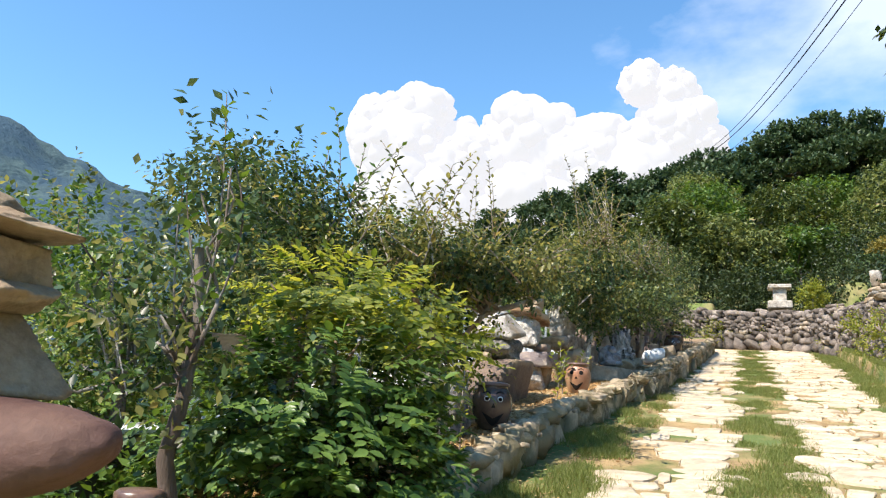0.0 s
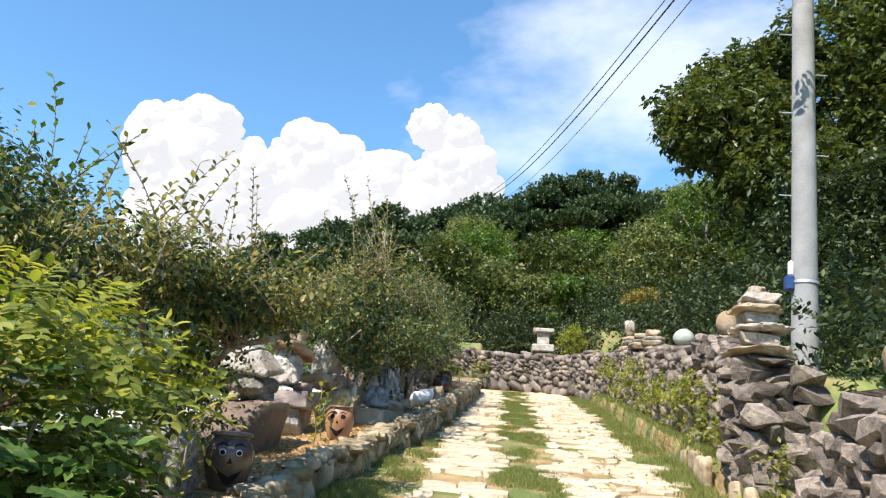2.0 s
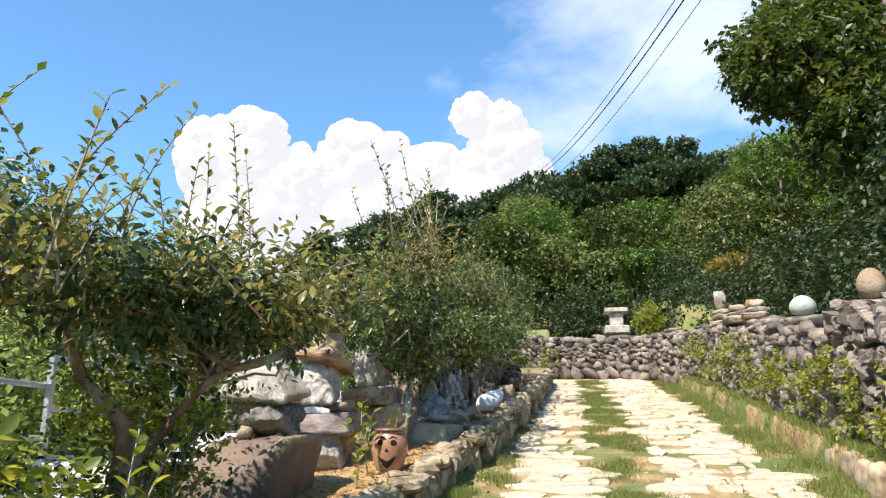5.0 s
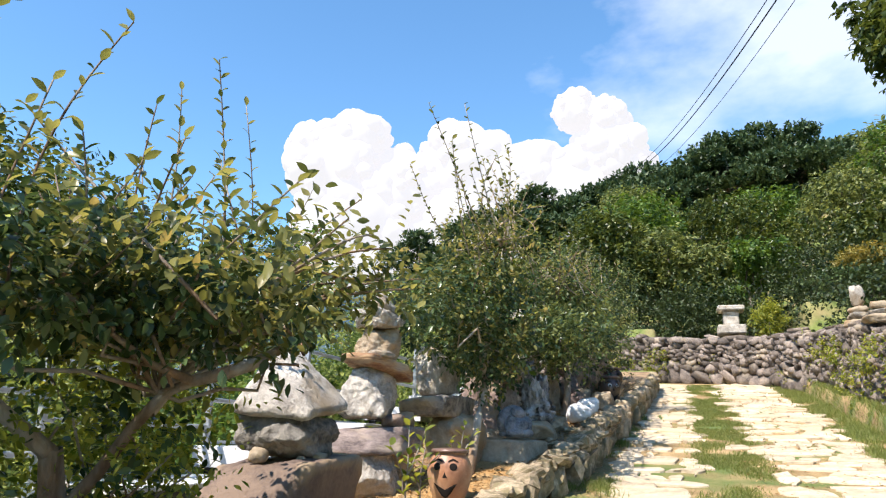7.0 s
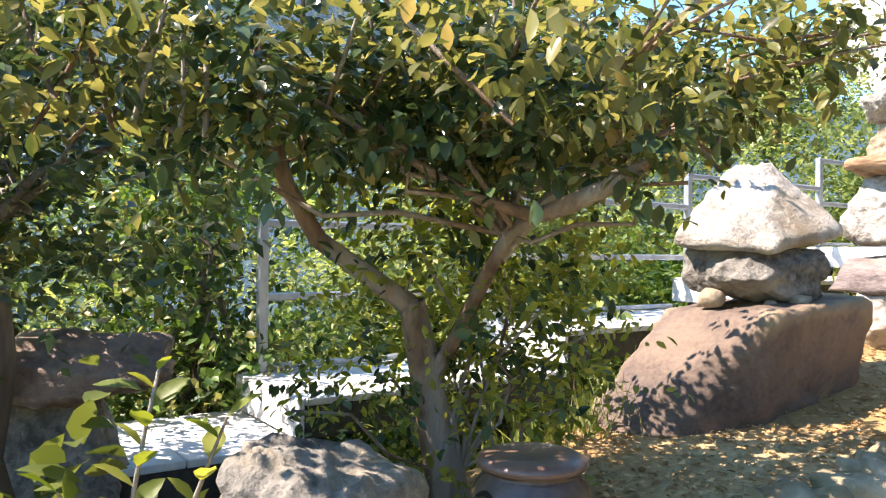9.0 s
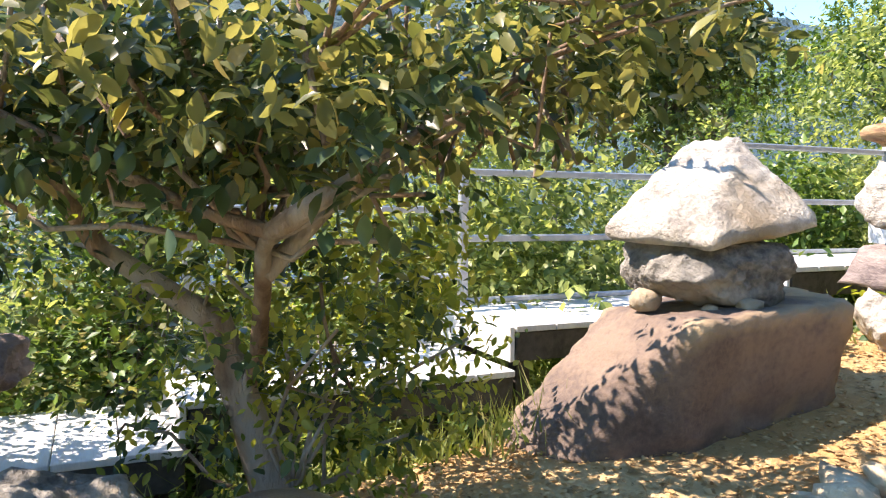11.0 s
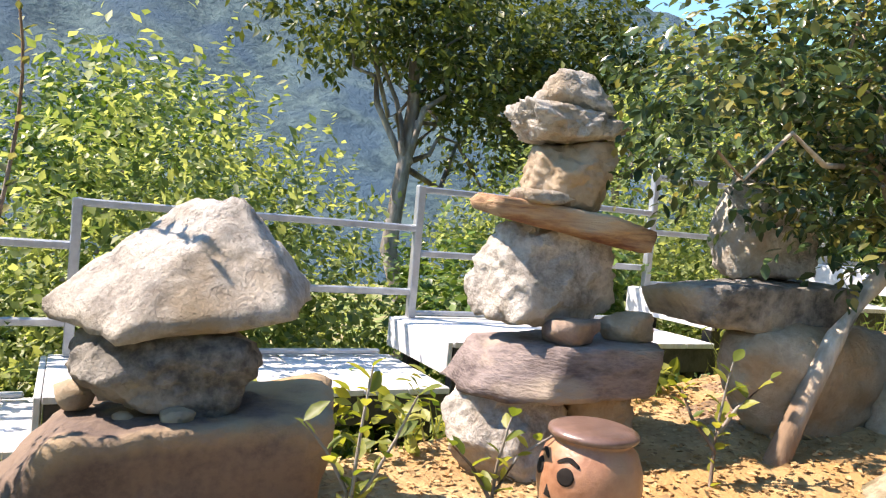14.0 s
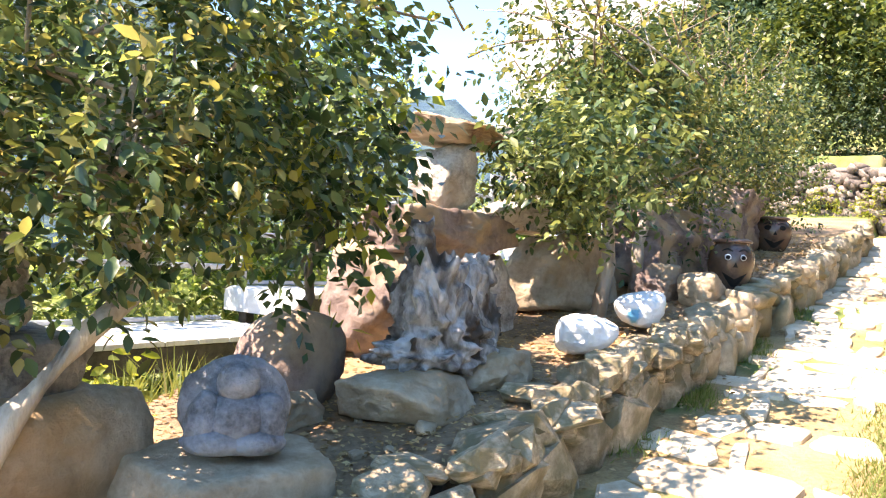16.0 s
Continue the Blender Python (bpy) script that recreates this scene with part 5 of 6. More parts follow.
wood_tree(9.2, 25.0, 17.3, 5.2, L_TREE, 200, "large broadleaf tree above the stone wall", 0.24, 5200)
wood_tree(13.5, 23.0, 18.5, 4.8, L_TREE, 201, "large broadleaf tree above the stone wall", 0.24, 4200)
wood_tree(8.0, 19.5, 9.0, 2.6, L_SHADE, 202, "tree behind the stone wall, shade put into its leaf colour", 0.17, 1800)
wood_tree(10.5, 17.0, 10.0, 3.0, L_SHADE, 203, "tree behind the stone wall, shade put into its leaf colour", 0.18, 2000)
wood_tree(9.5, 12.0, 8.0, 2.6, L_SHADE, 204, "tree behind the stone wall, shade put into its leaf colour", 0.17, 1600)
r = np.random.default_rng(207)
blobs = [((4.0, 9.6, 8.25), (0.8, 0.6, 0.5)), ((4.9, 9.4, 8.5), (0.9, 0.8, 0.6)), ((5.8, 9.8, 8.9), (1.0, 1.0, 0.8))]
tree("overhanging_tree", "tree with dark leaves hanging over the pole", [(bend((6.6, 9.8, ground_z(6.6, 9.8) - 0.2), (6.2, 9.8, 8.4), 6, r, 0.05), list(np.linspace(0.2, 0.09, 6)))] + inner_limbs((6.2, 9.8, 8.2), blobs, r, 9, 0.04),
     [(foliage(blobs, 520, 8, 0.13, r, 0.4, 0.3, 0.6, LEAF_FULL), L_TREE, "crown")], M_BARKG)
k = 0
for y, row in ((34, (-9, -6, -3, 0, 3, 6, 9, 12)), (39, (-12, -7, -2, 2, 6, 10, 14, 18)), (45, (-14, -8, -3, 3, 9, 15, 21))):
    for x in row:
        r = np.random.default_rng(300 + k)
        xx, yy = x + r.normal() * 0.8, y + r.normal() * 1.0
        top = ground_z(xx, yy) + (3.6 if y < 36 else 4.6 if y < 42 else 3.4) * r.uniform(0.75, 1.25)
        wood_tree(xx, yy, top, 2.4 if y < 36 else 3.0, (L_HILL, L_GREEN, L_TREE)[k % 3], 400 + k, "leafy tree on the hillside above the path", 0.2, 1100, "hillside_tree")
        k += 1


def pine(x, y, top, w, seed):
    r = np.random.default_rng(seed)
    g = ground_z(x, y)
    h = top - g
    blobs = []
    for j in range(11):
        s = 0.45 + 0.55 * j / 10
        q = w * (1.18 - s) * 1.45
        a = j * 2.4 + r.normal() * 0.4
        blobs.append(((x + math.cos(a) * q, y + math.sin(a) * q, g + h * s - 0.2), (w * 0.42 * (1.35 - 0.6 * s), w * 0.42 * (1.35 - 0.6 * s), 0.34)))
    ch = [(bend((x, y, g), (x, y, top - 0.5), 7, r, 0.04), list(np.linspace(0.25, 0.08, 7)))] + inner_limbs((x, y, g + h * 0.55), blobs, r, 11, 0.08)
    return tree("pine_tree", "dark green pine on the crest of the hill", ch, [(foliage(blobs, 1500, 9, 0.3, r, 0.45, 0.45, -0.3), L_PINE, "crown")], M_BARK)


for k, (x, y, top) in enumerate(((-9, 50, 17.0), (-5.5, 52, 17.5), (-2.5, 52, 18.6), (0, 54, 19.5), (2.5, 54, 21.0), (5, 55, 21.8), (7.5, 55, 21.6), (10, 56, 18.6), (13, 57, 18.0), (17, 56, 21), (21, 55, 22), (-13, 52, 16.5), (-18, 55, 16))):
    pine(x, y, top + 0.4, 3.2, 500 + k)
# far woods closing the crest
r = np.random.default_rng(91)
blobs = []
for k in range(160):
    x, y = r.uniform(-70, 60), r.uniform(60, 84)
    g = ground_z(x, y)
    blobs.append(((x, y, g + 1.2), (2.2, 2.2, 1.6)))
v, t = foliage(blobs, 16000, 6, 0.5, r, 0.5, 0.7, 0.1)
tagged(new("far_woods", fast_mesh("far_woods", v, t, L_HILL)), "dense mixed woods on the hill", "woods", kind="stuff")
# shrubs right behind the wall tops
r = np.random.default_rng(92)
blobs = []
for k in range(90):
    y = r.uniform(6, 33)
    x = r.uniform(4.0 if y < 22 else 3.4, 7.5)
    g = ground_z(x, y)
    h = r.uniform(0.8, 2.2)
    blobs.append(((x, y, g + h * 0.5), (0.9, 0.9, h * 0.6)))
for k in range(70):
    x, y = r.uniform(-8, 7), r.uniform(29.2, 33.0)
    g = ground_z(x, y)
    h = r.uniform(0.9, 2.4)
    blobs.append(((x, y, g + h * 0.42), (0.9, 0.8, h * 0.6)))
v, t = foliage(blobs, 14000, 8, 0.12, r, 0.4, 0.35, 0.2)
tagged(new("shrub_border", fast_mesh("shrub_border", v, t, L_SHADE)), "dense shrubs behind the stone wall, leaves coloured as in shade", "shrubs", kind="stuff")

# clipped flat-topped tree
r = np.random.default_rng(93)
ux, uy, uz = 4.1, 24.2, 6.2
blobs = [((ux + dx, uy + dy, uz + dz), (0.75, 0.6, 0.22)) for dx, dy, dz in ((0, 0, 0.55), (-0.7, 0, 0.1), (0.7, 0.1, 0.15), (0, -0.4, 0.0))]
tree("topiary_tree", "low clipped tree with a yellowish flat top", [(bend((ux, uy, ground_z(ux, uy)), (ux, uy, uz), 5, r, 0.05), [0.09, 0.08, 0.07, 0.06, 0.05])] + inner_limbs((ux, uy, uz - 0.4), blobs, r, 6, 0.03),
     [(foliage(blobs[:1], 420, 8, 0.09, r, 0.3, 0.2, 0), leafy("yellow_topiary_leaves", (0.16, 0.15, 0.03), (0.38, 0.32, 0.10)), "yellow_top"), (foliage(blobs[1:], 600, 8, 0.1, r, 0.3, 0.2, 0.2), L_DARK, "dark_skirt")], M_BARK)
blobs = [((2.05, 27.2, 5.85), (0.36, 0.36, 0.48))]
tree("round_shrub", "small bright green rounded shrub on the wall", [(bend((2.05, 27.2, 5.0), (2.05, 27.2, 5.8), 4, r, 0.05), [0.04, 0.035, 0.03, 0.02])], [(foliage(blobs, 300, 8, 0.08, r, 0.4, 0.2, 0), L_LIME, "crown")], M_BARK, category="shrub")

# ---- things on the right-hand wall ----


def wall_top(y):
    return road_z(y) + float(np.interp(y, (9.6, 10.6, 11.4, 12.6, 13.2, 16, 20, 24, 27.5), (1.55, 1.62, 1.78, 1.86, 1.66, 1.62, 1.58, 1.42, 1.26))) + 0.05 * math.sin(y * 2.3)


stone("cairn_slab", (2.71, 10.05, 3.05), (0.75, 1.0, 0.14), M_TAN, 130, "wide flat slab of a cairn on the stone wall", block=0.7, rough=0.06)
stone("cairn_block", (2.71, 10.00, 3.18), (0.5, 0.5, 0.16), M_PALE, 131, "grey block of a cairn on the wall", block=0.6)
stone("cairn_slab", (2.73, 10.00, 3.32), (0.65, 0.8, 0.11), M_PALE, 132, "flat pale slab of a cairn on the wall", block=0.7, rough=0.06)
stone("cairn_block", (2.71, 10.00, 3.41), (0.4, 0.42, 0.17), M_PALE, 133, "pale block of a cairn on the wall", block=0.6)
stone("cairn_slab", (2.70, 10.00, 3.56), (0.6, 0.72, 0.1), M_TAN, 134, "flat tan slab of a cairn on the wall", block=0.7, rough=0.06)
stone("cairn_block", (2.70, 10.00, 3.64), (0.44, 0.46, 0.18), M_PALE, 135, "upper block of a cairn on the wall", block=0.6)
stone("cairn_top_stone", (2.70, 10.00, 3.80), (0.24, 0.26, 0.11), M_PALE, 136, "small stone topping the wall cairn", block=0.4)
M_PGREEN = material("pale_green_stone", (0.30, 0.33, 0.28), (0.46, 0.49, 0.43), 4, 0.85, 0.4)


def smooth_stone(name, at, size, mat, seed, label):
    """An egg or ball worn smooth, a little narrower above."""
    v, f = ICO[4]
    v = v * (np.array(size) / 2)
    v[:, :2] *= (1 - 0.25 * v[:, 2] / size[2])[:, None]
    v = weather(v, seed, 0.008, 2.0) + np.array((0, 0, size[2] * 0.47))
    ob = new(name, mesh(name, v, f, mat, True))
    ob.matrix_basis = pose(*at)
    return tagged(ob, label, "stone")


smooth_stone("egg_stone", (3.0, 12.28, 3.74), (0.3, 0.3, 0.36), M_TAN, 137, "egg-shaped grey-tan stone standing on the wall")
smooth_stone("ball_stone", (2.93, 14.65, wall_top(14.65) + 0.05), (0.36, 0.36, 0.31), M_PGREEN, 138, "smooth pale green ball stone on the wall")
stone("round_boulder", (2.9, 7.1, 2.50), (0.4, 0.44, 0.34), M_TAN, 139, "round tan boulder on the near wall", block=0.2, rough=0.03)
for k, y in enumerate((17.5, 19.0, 20.7)):
    z = wall_top(y) + 0.02
    for j in range(3):
        stone("stacked_stone", (2.95, y, z + j * 0.13), (0.62 - j * 0.14, 0.7 - j * 0.16, 0.14), M_GREYR if j % 2 else M_TAN, 140 + k * 5 + j, "flat stone of a small pile on the wall", sub=3, block=0.6, group="stone piles on the wall")
    if k in (2,):
        stone("upright_stone", (2.95, y, z + 0.38), (0.3, 0.3, 0.42), M_PALE, 170, "thumb-shaped pale upright stone on a pile", sub=3, block=0.3)
# stone lantern on the far wall
lan = thing("stone_lantern", (1.08, 27.55, 5.5), "pale stone lantern standing on the far wall", "lantern")
for nm, sx, sy, sz, zz in (("foot", 0.75, 0.7, 0.25, 0.12), ("shaft", 0.42, 0.42, 0.42, 0.45), ("cap", 0.72, 0.68, 0.14, 0.73)):
    part(nm, from_bm(nm, box(sx, sy, sz, 0.03, (0, 0, zz)), M_PALE), lan)
# upright kerb slabs at the wall's foot
for k, (x, y, sy, h) in enumerate(((2.30, 10.85, 0.3, 0.42), (2.36, 11.35, 0.34, 0.36), (2.42, 11.9, 0.36, 0.34), (2.38, 9.9, 0.34, 0.3), (2.36, 9.3, 0.36, 0.34), (2.45, 12.5, 0.3, 0.3), (2.5, 13.1, 0.35, 0.3))):
    stone("edging_slab", (x, y, road_z(y) - 0.06), (0.14, sy, h), M_KERB, 180 + k, "upright tan slab edging the verge", sub=3, block=0.8, rough=0.04, group="edging slabs")

# vines and weeds on the wall
r = np.random.default_rng(95)
blobs = []
for y, h in ((10.2, 0.1), (11.2, 0.35), (12.2, 0.5), (13.0, 0.9), (13.6, 0.6), (15.2, 0.7), (17.0, 0.9), (19, 0.8), (21.5, 0.7), (9.6, 0.15), (10.6, 0.12), (24, 0.6)):
    blobs.append(((2.68, y, road_z(y) + h + 0.1), (0.18, 0.3, 0.32)))
for x in (-2, -1, 0.6, 2.0):
    blobs.append(((x, 27.4, road_z(27.4) + 0.5), (0.4, 0.2, 0.4)))
for y in np.arange(10.8, 26, 0.55):
    blobs.append(((2.62 - 0.2 * smooth(24, 26, y) * 3, y + r.normal() * 0.2, road_z(y) + r.uniform(0.1, 1.3)), (0.12, 0.2, r.uniform(0.1, 0.25))))
v, t = foliage(blobs, 1500, 7, 0.075, r, 0.3, 0.18, 0.2)
tagged(new("wall_vines", fast_mesh("wall_vines", v, t, L_LIME)), "green vines and weeds growing on the stone wall", "vines", kind="stuff")

# ---- grass and litter ----
r = np.random.default_rng(96)


def blades(spots, lo, hi, mat, name, label, width=0.009):
    n = len(spots)
    a = r.uniform(0, 2 * math.pi, n)
    h = r.uniform(lo, hi, n)
    lean = r.normal(size=(n, 2)) * 0.45
    px, py, pz = spots[:, 0], spots[:, 1], spots[:, 2]
    w = width
    v = np.stack([np.stack([px - np.cos(a) * w / 2, py - np.sin(a) * w / 2, pz], 1), np.stack([px + np.cos(a) * w / 2, py + np.sin(a) * w / 2, pz], 1),
                  np.stack([px + lean[:, 0] * h, py + lean[:, 1] * h, pz + h], 1)], 1).reshape(-1, 3)
    t = np.arange(3 * n).reshape(-1, 3)
    return tagged(new(name, fast_mesh(name, v, t, mat)), label, "grass", kind="stuff")


def clumps(n, x0, x1, y0, y1, per, spread, keep=-0.05, f=1.4, edge=False):
    out = []
    while len(out) < n * per:
        x, y = r.uniform(x0, x1), y0 + (y1 - y0) * r.random() ** 1.3
        if edge and x < kerb_x(y) + 0.05:
            continue
        if noise.noise(Vector((x * f * 1.6, y * f, 3.3))) < keep:
            continue
        for _ in range(per):
            px, py = x + r.normal() * spread, y + r.normal() * spread
            out.append((px, py, ground_z(px, py) + 0.005))
    return np.array(out)


blades(clumps(2900, -0.2, 0.56, 2, 26.5, 32, 0.085, -0.06), 0.012, 0.06, L_GRASS, "grass_strip", "uneven grass growing between the wheel tracks")
blades(clumps(1300, -2.0, -1.05, 3, 27, 26, 0.06, 0.05, 1.4, True), 0.02, 0.10, L_GRASS, "verge_grass", "dry grass at the foot of the low wall")
blades(clumps(2400, 1.85, 2.85, 4, 26, 28, 0.07, -0.25), 0.02, 0.11, L_GRASS, "verge_grass", "grassy verge beside the tall stone wall")
blades(clumps(110, -3.6, -3.2, 5, 24, 22, 0.1, -0.1), 0.08, 0.3, L_GRASS, "weed_grass", "tall grass at the inner edge of the bed", 0.014)
n = 30000
py = 4 + 18 * r.random(n) ** 1.7
px = np.array([r.uniform(-3.3, kerb_x(b) - 0.05) for b in py])
pos = np.array([(a, b, ground_z(a, b) + 0.012) for a, b in zip(px, py)])
d = r.normal(size=(n, 3)) * (1, 1, 0.15)
up = r.normal(size=(n, 3)) * 0.35 + np.array((0, 0, 1))
v, t = leaf_cloud(pos, d, up, r.uniform(0.014, 0.046, n))
tagged(new("mulch_chips", fast_mesh("mulch_chips", v, t, L_STRAW)), "orange-brown wood chips and dead leaves on the bed", "mulch", kind="stuff")
n = 6000
px, py = np.concatenate((r.uniform(-1.9, -1.0, n // 2), r.uniform(0.3, 2.4, n - n // 2))), 3 + 20 * r.random(n) ** 1.2
pos = np.array([(a, b, ground_z(a, b) + 0.03) for a, b in zip(px, py)])
v, t = leaf_cloud(pos, r.normal(size=(n, 3)) * (1, 1, 0.1), r.normal(size=(n, 3)) * 0.3 + np.array((0, 0, 1)), r.uniform(0.02, 0.06, n))
tagged(new("dry_litter", fast_mesh("dry_litter", v, t, L_STRAW)), "dry leaf litter along the paved tracks", "litter", kind="stuff")

# ---- pieces: paving, low wall, tall walls ----
r = np.random.default_rng(97)


def block_mesh(name, mat, r):
    """One rough fieldstone, unit size: the hull of a few points on a blocky ball."""
    bm = bmesh.new()
    for _ in range(17):
        d = r.normal(size=3)
        d /= np.max(np.abs(d)) ** 0.75 * np.linalg.norm(d) ** 0.25
        bm.verts.new(d * 0.54)
    got = bmesh.ops.convex_hull(bm, input=list(bm.verts))
    bmesh.ops.delete(bm, geom=[q for q in got["geom_interior"] if isinstance(q, bmesh.types.BMVert)], context="VERTS")
    return from_bm(name, bm, mat)


def arrays(me):
    me.calc_loop_triangles()
    return np.array([q.co for q in me.vertices]), np.array([q.vertices for q in me.loop_triangles])


def lay(stones, parent, mat_near, mat_far, near, label_far):
    """stones: (matrix, key y). The near ones become parts on shared meshes, the rest one joined part."""
    kinds = [block_mesh("stone", mat_near, r) for _ in range(16)]
    arr = [arrays(q) for q in kinds]
    vs, ts, k = [], [], 0
    count = 0
    for m, yy in stones:
        j = int(r.integers(0, 16))
        if near[0] <= yy <= near[1] and count < 300:
            part("stone", kinds[j], parent, m=m)
            count += 1
        else:
            v, t = arr[j]
            M = np.array(m)
            vs.append(v @ M[:3, :3].T + M[:3, 3])
            ts.append(t + k)
            k += len(v)
    if vs:
        ob = part("farther_stones", fast_mesh("farther_stones", np.concatenate(vs), np.concatenate(ts), mat_far), parent)
        tagged(ob, label_far, kind="stuff")


def stones_for_wall(path, base, top, lo, hi, depth):
    """Courses of stones along path(s) -> (x, y, heading), s from path's span; base(y), top(y) give heights."""
    out = []
    s0, s1, fn = path
    z = 0.0
    while z < 2.2:
        ch = r.uniform(lo, hi) * (1.9 if z < 0.12 else 1)
        s = s0 + r.uniform(-0.2, 0)
        while s < s1:
            w = ch * r.uniform(0.8, 1.9)
            x, y, head = fn(s + w / 2)
            zz = base(y) + z + ch / 2 + r.normal() * 0.035
            if zz + ch * 0.3 < top(y):
                m = pose(x, y, zz, r.normal() * 9, r.normal() * 7, head + r.normal() * 12) @ Matrix.Diagonal((depth * r.uniform(0.8, 1.35), w * 1.24, ch * r.uniform(1.15, 1.6), 1))
                out.append((m, y))
            s += w * 0.97
        z += ch * 0.93
    return out


def wall_core(name, pts, base, top, thick, label):
    v, f = [], []
    for x, y, nx_, ny_ in pts:
        for k in (0, thick):
            v.append((x + nx_ * k, y + ny_ * k, base(y) - 0.3))
            v.append((x + nx_ * k, y + ny_ * k, top(y) - 0.1))
    for i in range(len(pts) - 1):
        a, b = i * 4, i * 4 + 4
        f += [(a, b, b + 1, a + 1), (a + 2, a + 3, b + 3, b + 2), (a + 1, b + 1, b + 3, a + 3)]
    n_ = (len(pts) - 1) * 4
    f += [(0, 1, 3, 2), (n_, n_ + 2, n_ + 3, n_ + 1)]
    return tagged(new(name, mesh(name, v, f, M_CORE)), label, "wall", kind="structure")


# tall wall on the right
TALL = np.array(((2.84, 9.8), (2.84, 14), (2.86, 19), (2.82, 22), (2.6, 24.4), (1.95, 26.2), (0.9, 27.2), (-1.0, 27.7), (-7.0, 28.2)))
STEP = np.concatenate(([0], np.cumsum(np.linalg.norm(np.diff(TALL, axis=0), axis=1))))


def tall_line(s):
    """The tall wall's face: beside the lane, then curving across its upper end."""
    x, y = float(np.interp(s, STEP, TALL[:, 0])), float(np.interp(s, STEP, TALL[:, 1]))
    x2, y2 = float(np.interp(s + 0.3, STEP, TALL[:, 0])), float(np.interp(s + 0.3, STEP, TALL[:, 1]))
    head = math.degrees(math.atan2(-(x2 - x), y2 - y + 1e-6)) if s < STEP[-1] - 0.4 else 85.0
    return x - 0.34 * math.exp(-((s - 0.3) / 0.7) ** 2), y, head


pts = []
for s in np.arange(0.1, STEP[-1], 0.6):
    x, y, head = tall_line(s)
    nx_, ny_ = math.cos(radians(head)), math.sin(radians(head))
    pts.append((x + nx_ * 0.03, y + ny_ * 0.03, nx_, ny_))
core = wall_core("wall_right", pts, road_z, lambda y: wall_top(y) + 0.05, 0.6, "tall dry-stone wall of dark grey fieldstones")
st = stones_for_wall((0.0, STEP[-1], tall_line), road_z, wall_top, 0.09, 0.22, 0.36)
caps = []
for s in np.arange(-0.1, STEP[-1], 0.33):
    x, y, head = tall_line(max(s, 0))
    caps.append((pose(x + 0.16 * math.cos(radians(head)), y + 0.16 * math.sin(radians(head)), wall_top(y) - 0.02 + r.normal() * 0.03, r.normal() * 6, r.normal() * 6, r.normal() * 25) @ Matrix.Diagonal((r.uniform(0.3, 0.7), r.uniform(0.3, 0.5), r.uniform(0.1, 0.2), 1)), y))
# rough end of the wall beside the pole
for k in range(10):
    z = 0.1 + 1.4 * k / 10
    for x in (2.62, 2.86, 3.12):
        caps.append((pose(x + r.normal() * 0.04, 9.72 + r.normal() * 0.05, road_z(9.7) + z, r.normal() * 9, r.normal() * 9, 90 + r.normal() * 14) @ Matrix.Diagonal((r.uniform(0.3, 0.45), r.uniform(0.28, 0.5), r.uniform(0.16, 0.3), 1)), 9.7))
lay(st + caps, core, M_WALL, M_WALL_FAR, (9.5, 13.0), "farther fieldstones of the tall wall")
near_top = lambda y: road_z(y) + 1.5 - 0.9 * smooth(7.1, 8.5, y)
core = wall_core("wall_right_near", [(2.66, y, 1, 0) for y in np.arange(3.0, 8.5, 0.5)], road_z, near_top, 0.6, "tall dry-stone wall by the start of the walk")
st = stones_for_wall((3.0, 8.5, lambda s: (2.64, s, 0)), road_z, near_top, 0.11, 0.26, 0.36)
st += [(pose(2.9 + r.normal() * 0.15, y, near_top(y) - 0.02, r.normal() * 8, r.normal() * 8, r.normal() * 30) @ Matrix.Diagonal((r.uniform(0.3, 0.6), r.uniform(0.25, 0.45), r.uniform(0.1, 0.2), 1)), y) for y in np.arange(3.2, 8.4, 0.25)]
lay(st, core, M_WALL, M_WALL_FAR, (5.5, 9.4), "farther fieldstones of the near wall")

# low wall along the bed
core = wall_core("low_wall", [(kerb_x(y) - 0.03, y, -1, 0) for y in np.arange(4.2, 25.1, 0.6)], road_z, lambda y: road_z(y) + BED + rise(y) + 0.04, 0.12, "low rough stone edging wall of the garden bed")
st = stones_for_wall((4.2, 25, lambda s: (kerb_x(s) + 0.02 + 0.04 * math.sin(s * 2), s, -4)), road_z, lambda y: road_z(y) + BED + rise(y) + 0.09, 0.075, 0.15, 0.2)
st += [(pose(kerb_x(y) - 0.01 + r.normal() * 0.05, y, road_z(y) + BED + rise(y) + 0.02, r.normal() * 8, r.normal() * 8, r.normal() * 25) @ Matrix.Diagonal((r.uniform(0.2, 0.32), r.uniform(0.2, 0.38), r.uniform(0.08, 0.14), 1)), y) for y in np.arange(4.2, 25, 0.2)]
st += [(pose(kerb_x(y) + 0.07, y, road_z(y) + 0.1, r.normal() * 6, 8 + r.normal() * 6, r.normal() * 10) @ Matrix.Diagonal((0.16, r.uniform(0.28, 0.42), r.uniform(0.3, 0.42), 1)), y) for y in np.arange(5.5, 25, 1.15)]
lay(st, core, M_KERB, M_KERB, (9.5, 16.0), "farther stones of the low wall")


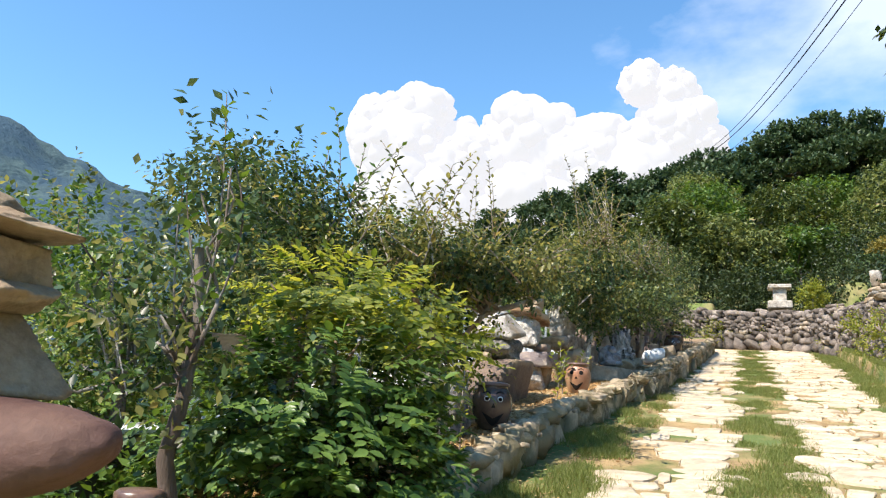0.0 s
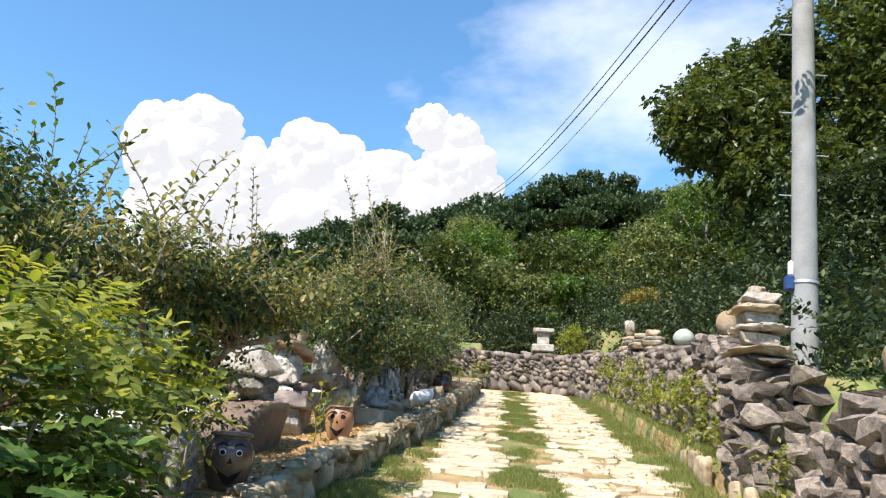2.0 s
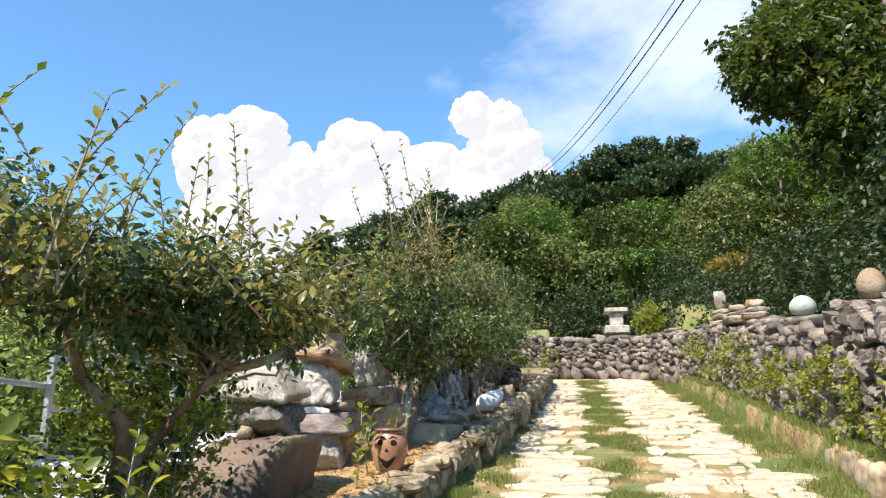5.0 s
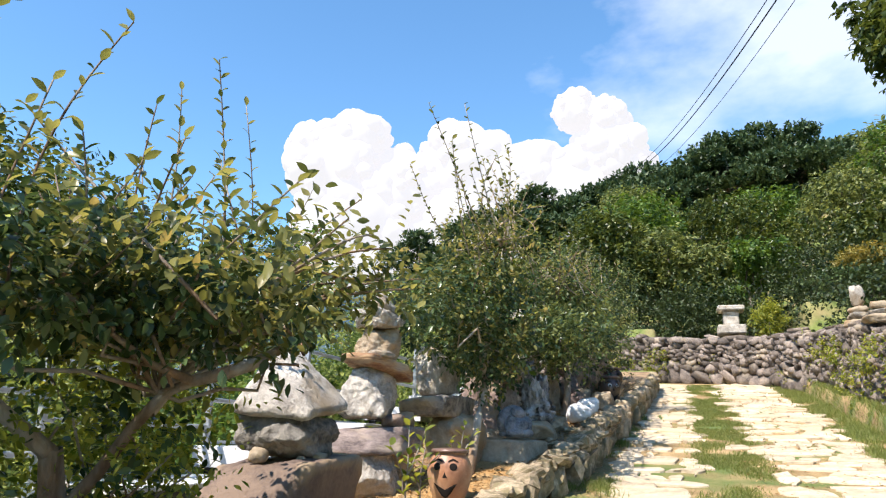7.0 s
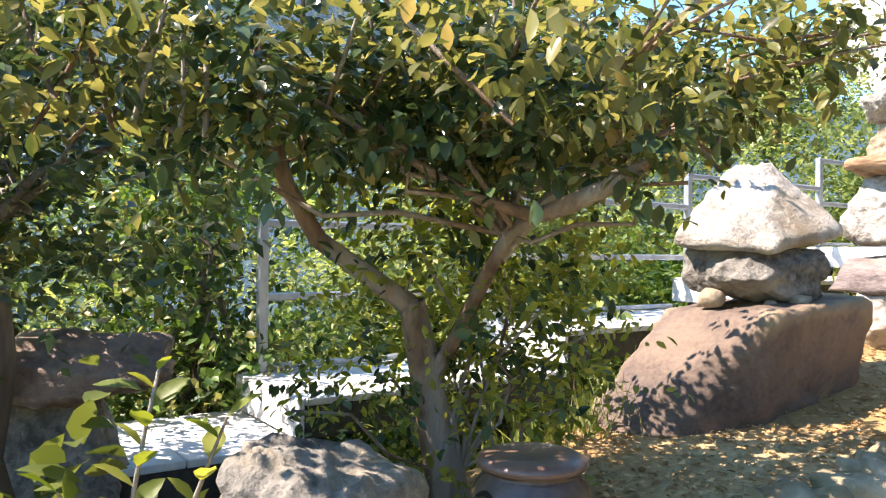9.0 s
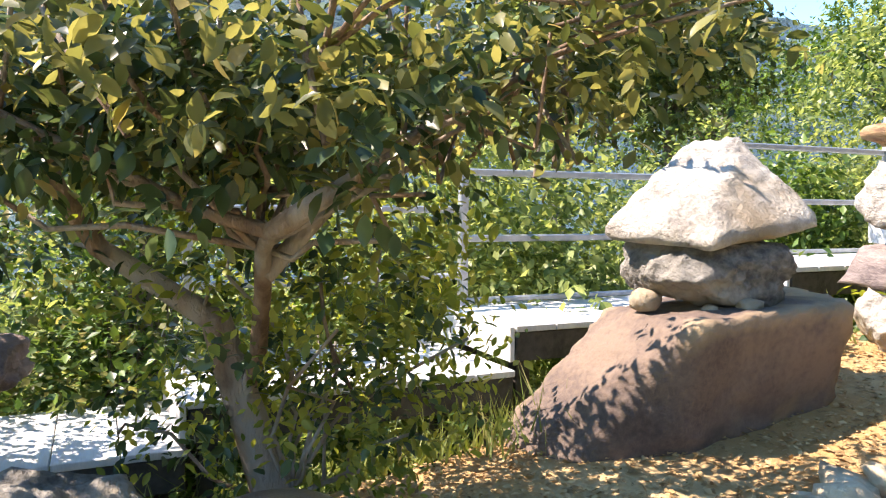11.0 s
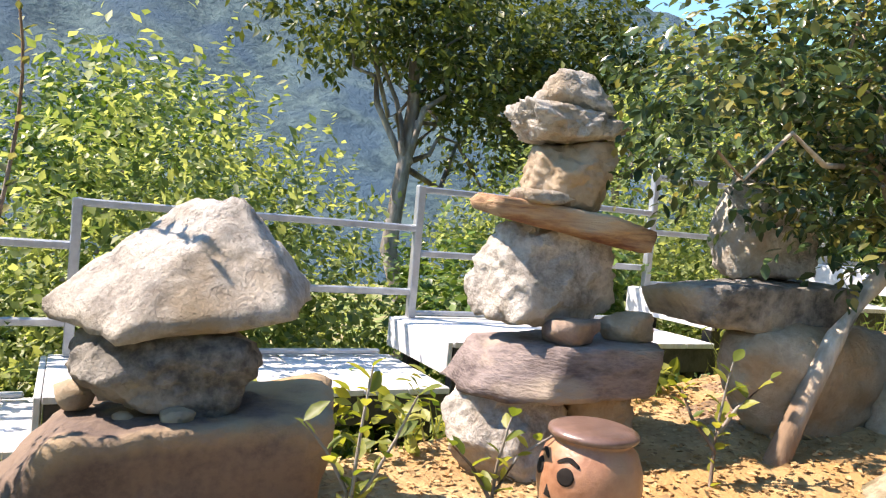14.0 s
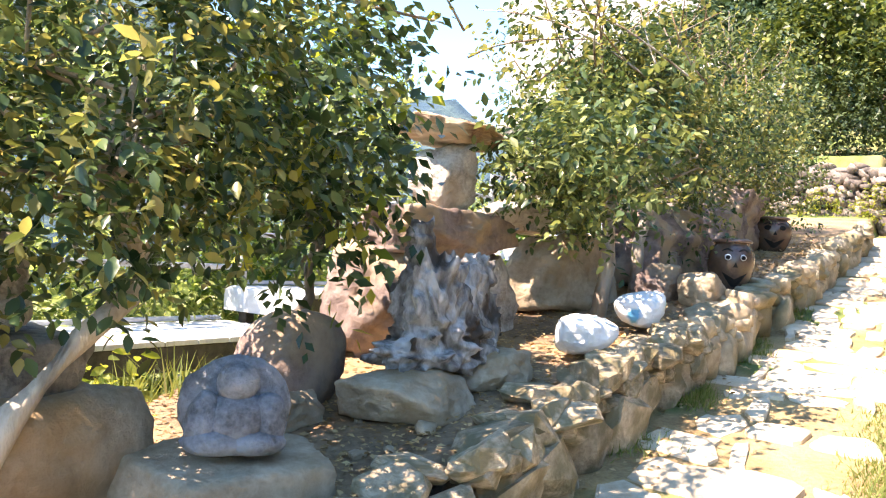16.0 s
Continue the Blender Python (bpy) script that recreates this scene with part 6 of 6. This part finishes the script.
def paving():
    road = tagged(new("road", mesh("road", [(-1.3, -20, road_z(-20) + 0.008), (2.05, -20, road_z(-20) + 0.008), (2.05, 27.3, road_z(27.3) + 0.008), (-1.3, 27.3, road_z(27.3) + 0.008)], [(0, 1, 2, 3)], M_EARTH)), "rough stone-paved lane with two wheel tracks", "road", kind="structure")
    cells = []
    for x0, x1 in ((-1.12, -0.12), (0.5, 1.86)):
        y = -6.0
        while y < 26.6:
            dy = r.uniform(0.16, 0.44)
            n = int(r.integers(1, 5)) + (1 if x1 - x0 > 1.3 else 0)
            cut = np.sort(np.concatenate(([x0, x1], x0 + (x1 - x0) * (np.arange(1, n) / n + r.normal(size=n - 1) * 0.13))))
            cut[0] += r.normal() * 0.1
            cut[-1] += r.normal() * 0.1
            for a, b in zip(cut, cut[1:]):
                if r.random() < 0.9:
                    cells.append((a, b, y + r.normal() * 0.03, y + dy + r.normal() * 0.03))
            y += dy
    vs, fs, k, count = [], [], 0, 0
    for a, b, c, d in cells:
        cx, cy, hx, hy = (a + b) / 2, (c + d) / 2, (b - a) / 2 - 0.014, (d - c) / 2 - 0.014
        n = 12
        ring = []
        for i in range(n):
            w = 2 * math.pi * (i + 0.5) / n
            q = 0.5
            ex = math.copysign(abs(math.cos(w)) ** q, math.cos(w)) * hx * (1 + r.normal() * 0.09)
            ey = math.copysign(abs(math.sin(w)) ** q, math.sin(w)) * hy * (1 + r.normal() * 0.13)
            at = Vector(((cx + ex) * 1.5, (cy + ey) * 1.9, 0.0))
            wx = noise.noise(at) * 0.11 + noise.noise(at * 3.1) * 0.04
            wy = noise.noise(at + Vector((9, 4, 2))) * 0.15 + noise.noise(at * 3.1 + Vector((5, 1, 7))) * 0.05
            ring.append((ex + wx, ey + wy + 0.16 * ex * math.sin(cx * 7 + cy * 3)))
        h = r.uniform(0.018, 0.045)
        tx, ty = r.normal() * 0.02, r.normal() * 0.02
        v = [(x, y, y * SLOPE - 0.02) for x, y in ring] + [(x * 0.985, y * 0.97, y * SLOPE + h * 0.75 + x * tx + y * ty) for x, y in ring] + [(x * 0.88, y * 0.84, y * SLOPE + h + x * tx + y * ty) for x, y in ring]
        f = [(i, (i + 1) % n, n + (i + 1) % n, n + i) for i in range(n)] + [(n + i, n + (i + 1) % n, 2 * n + (i + 1) % n, 2 * n + i) for i in range(n)] + [tuple(range(2 * n, 3 * n))]
        if 5.0 < cy < 16.5 and count < 300:
            part("paving_slab", mesh("paving_slab", v, f, M_SLAB), road, m=pose(cx, cy, road_z(cy)))
            count += 1
        else:
            vs += [(x + cx, y + cy, z + road_z(cy)) for x, y, z in v]
            fs += [tuple(i + k for i in q) for q in f]
            k += len(v)
    tagged(part("farther_slabs", mesh("farther_slabs", vs, fs, M_SLAB_FAR), road), "farther pale paving slabs", kind="stuff")


paving()
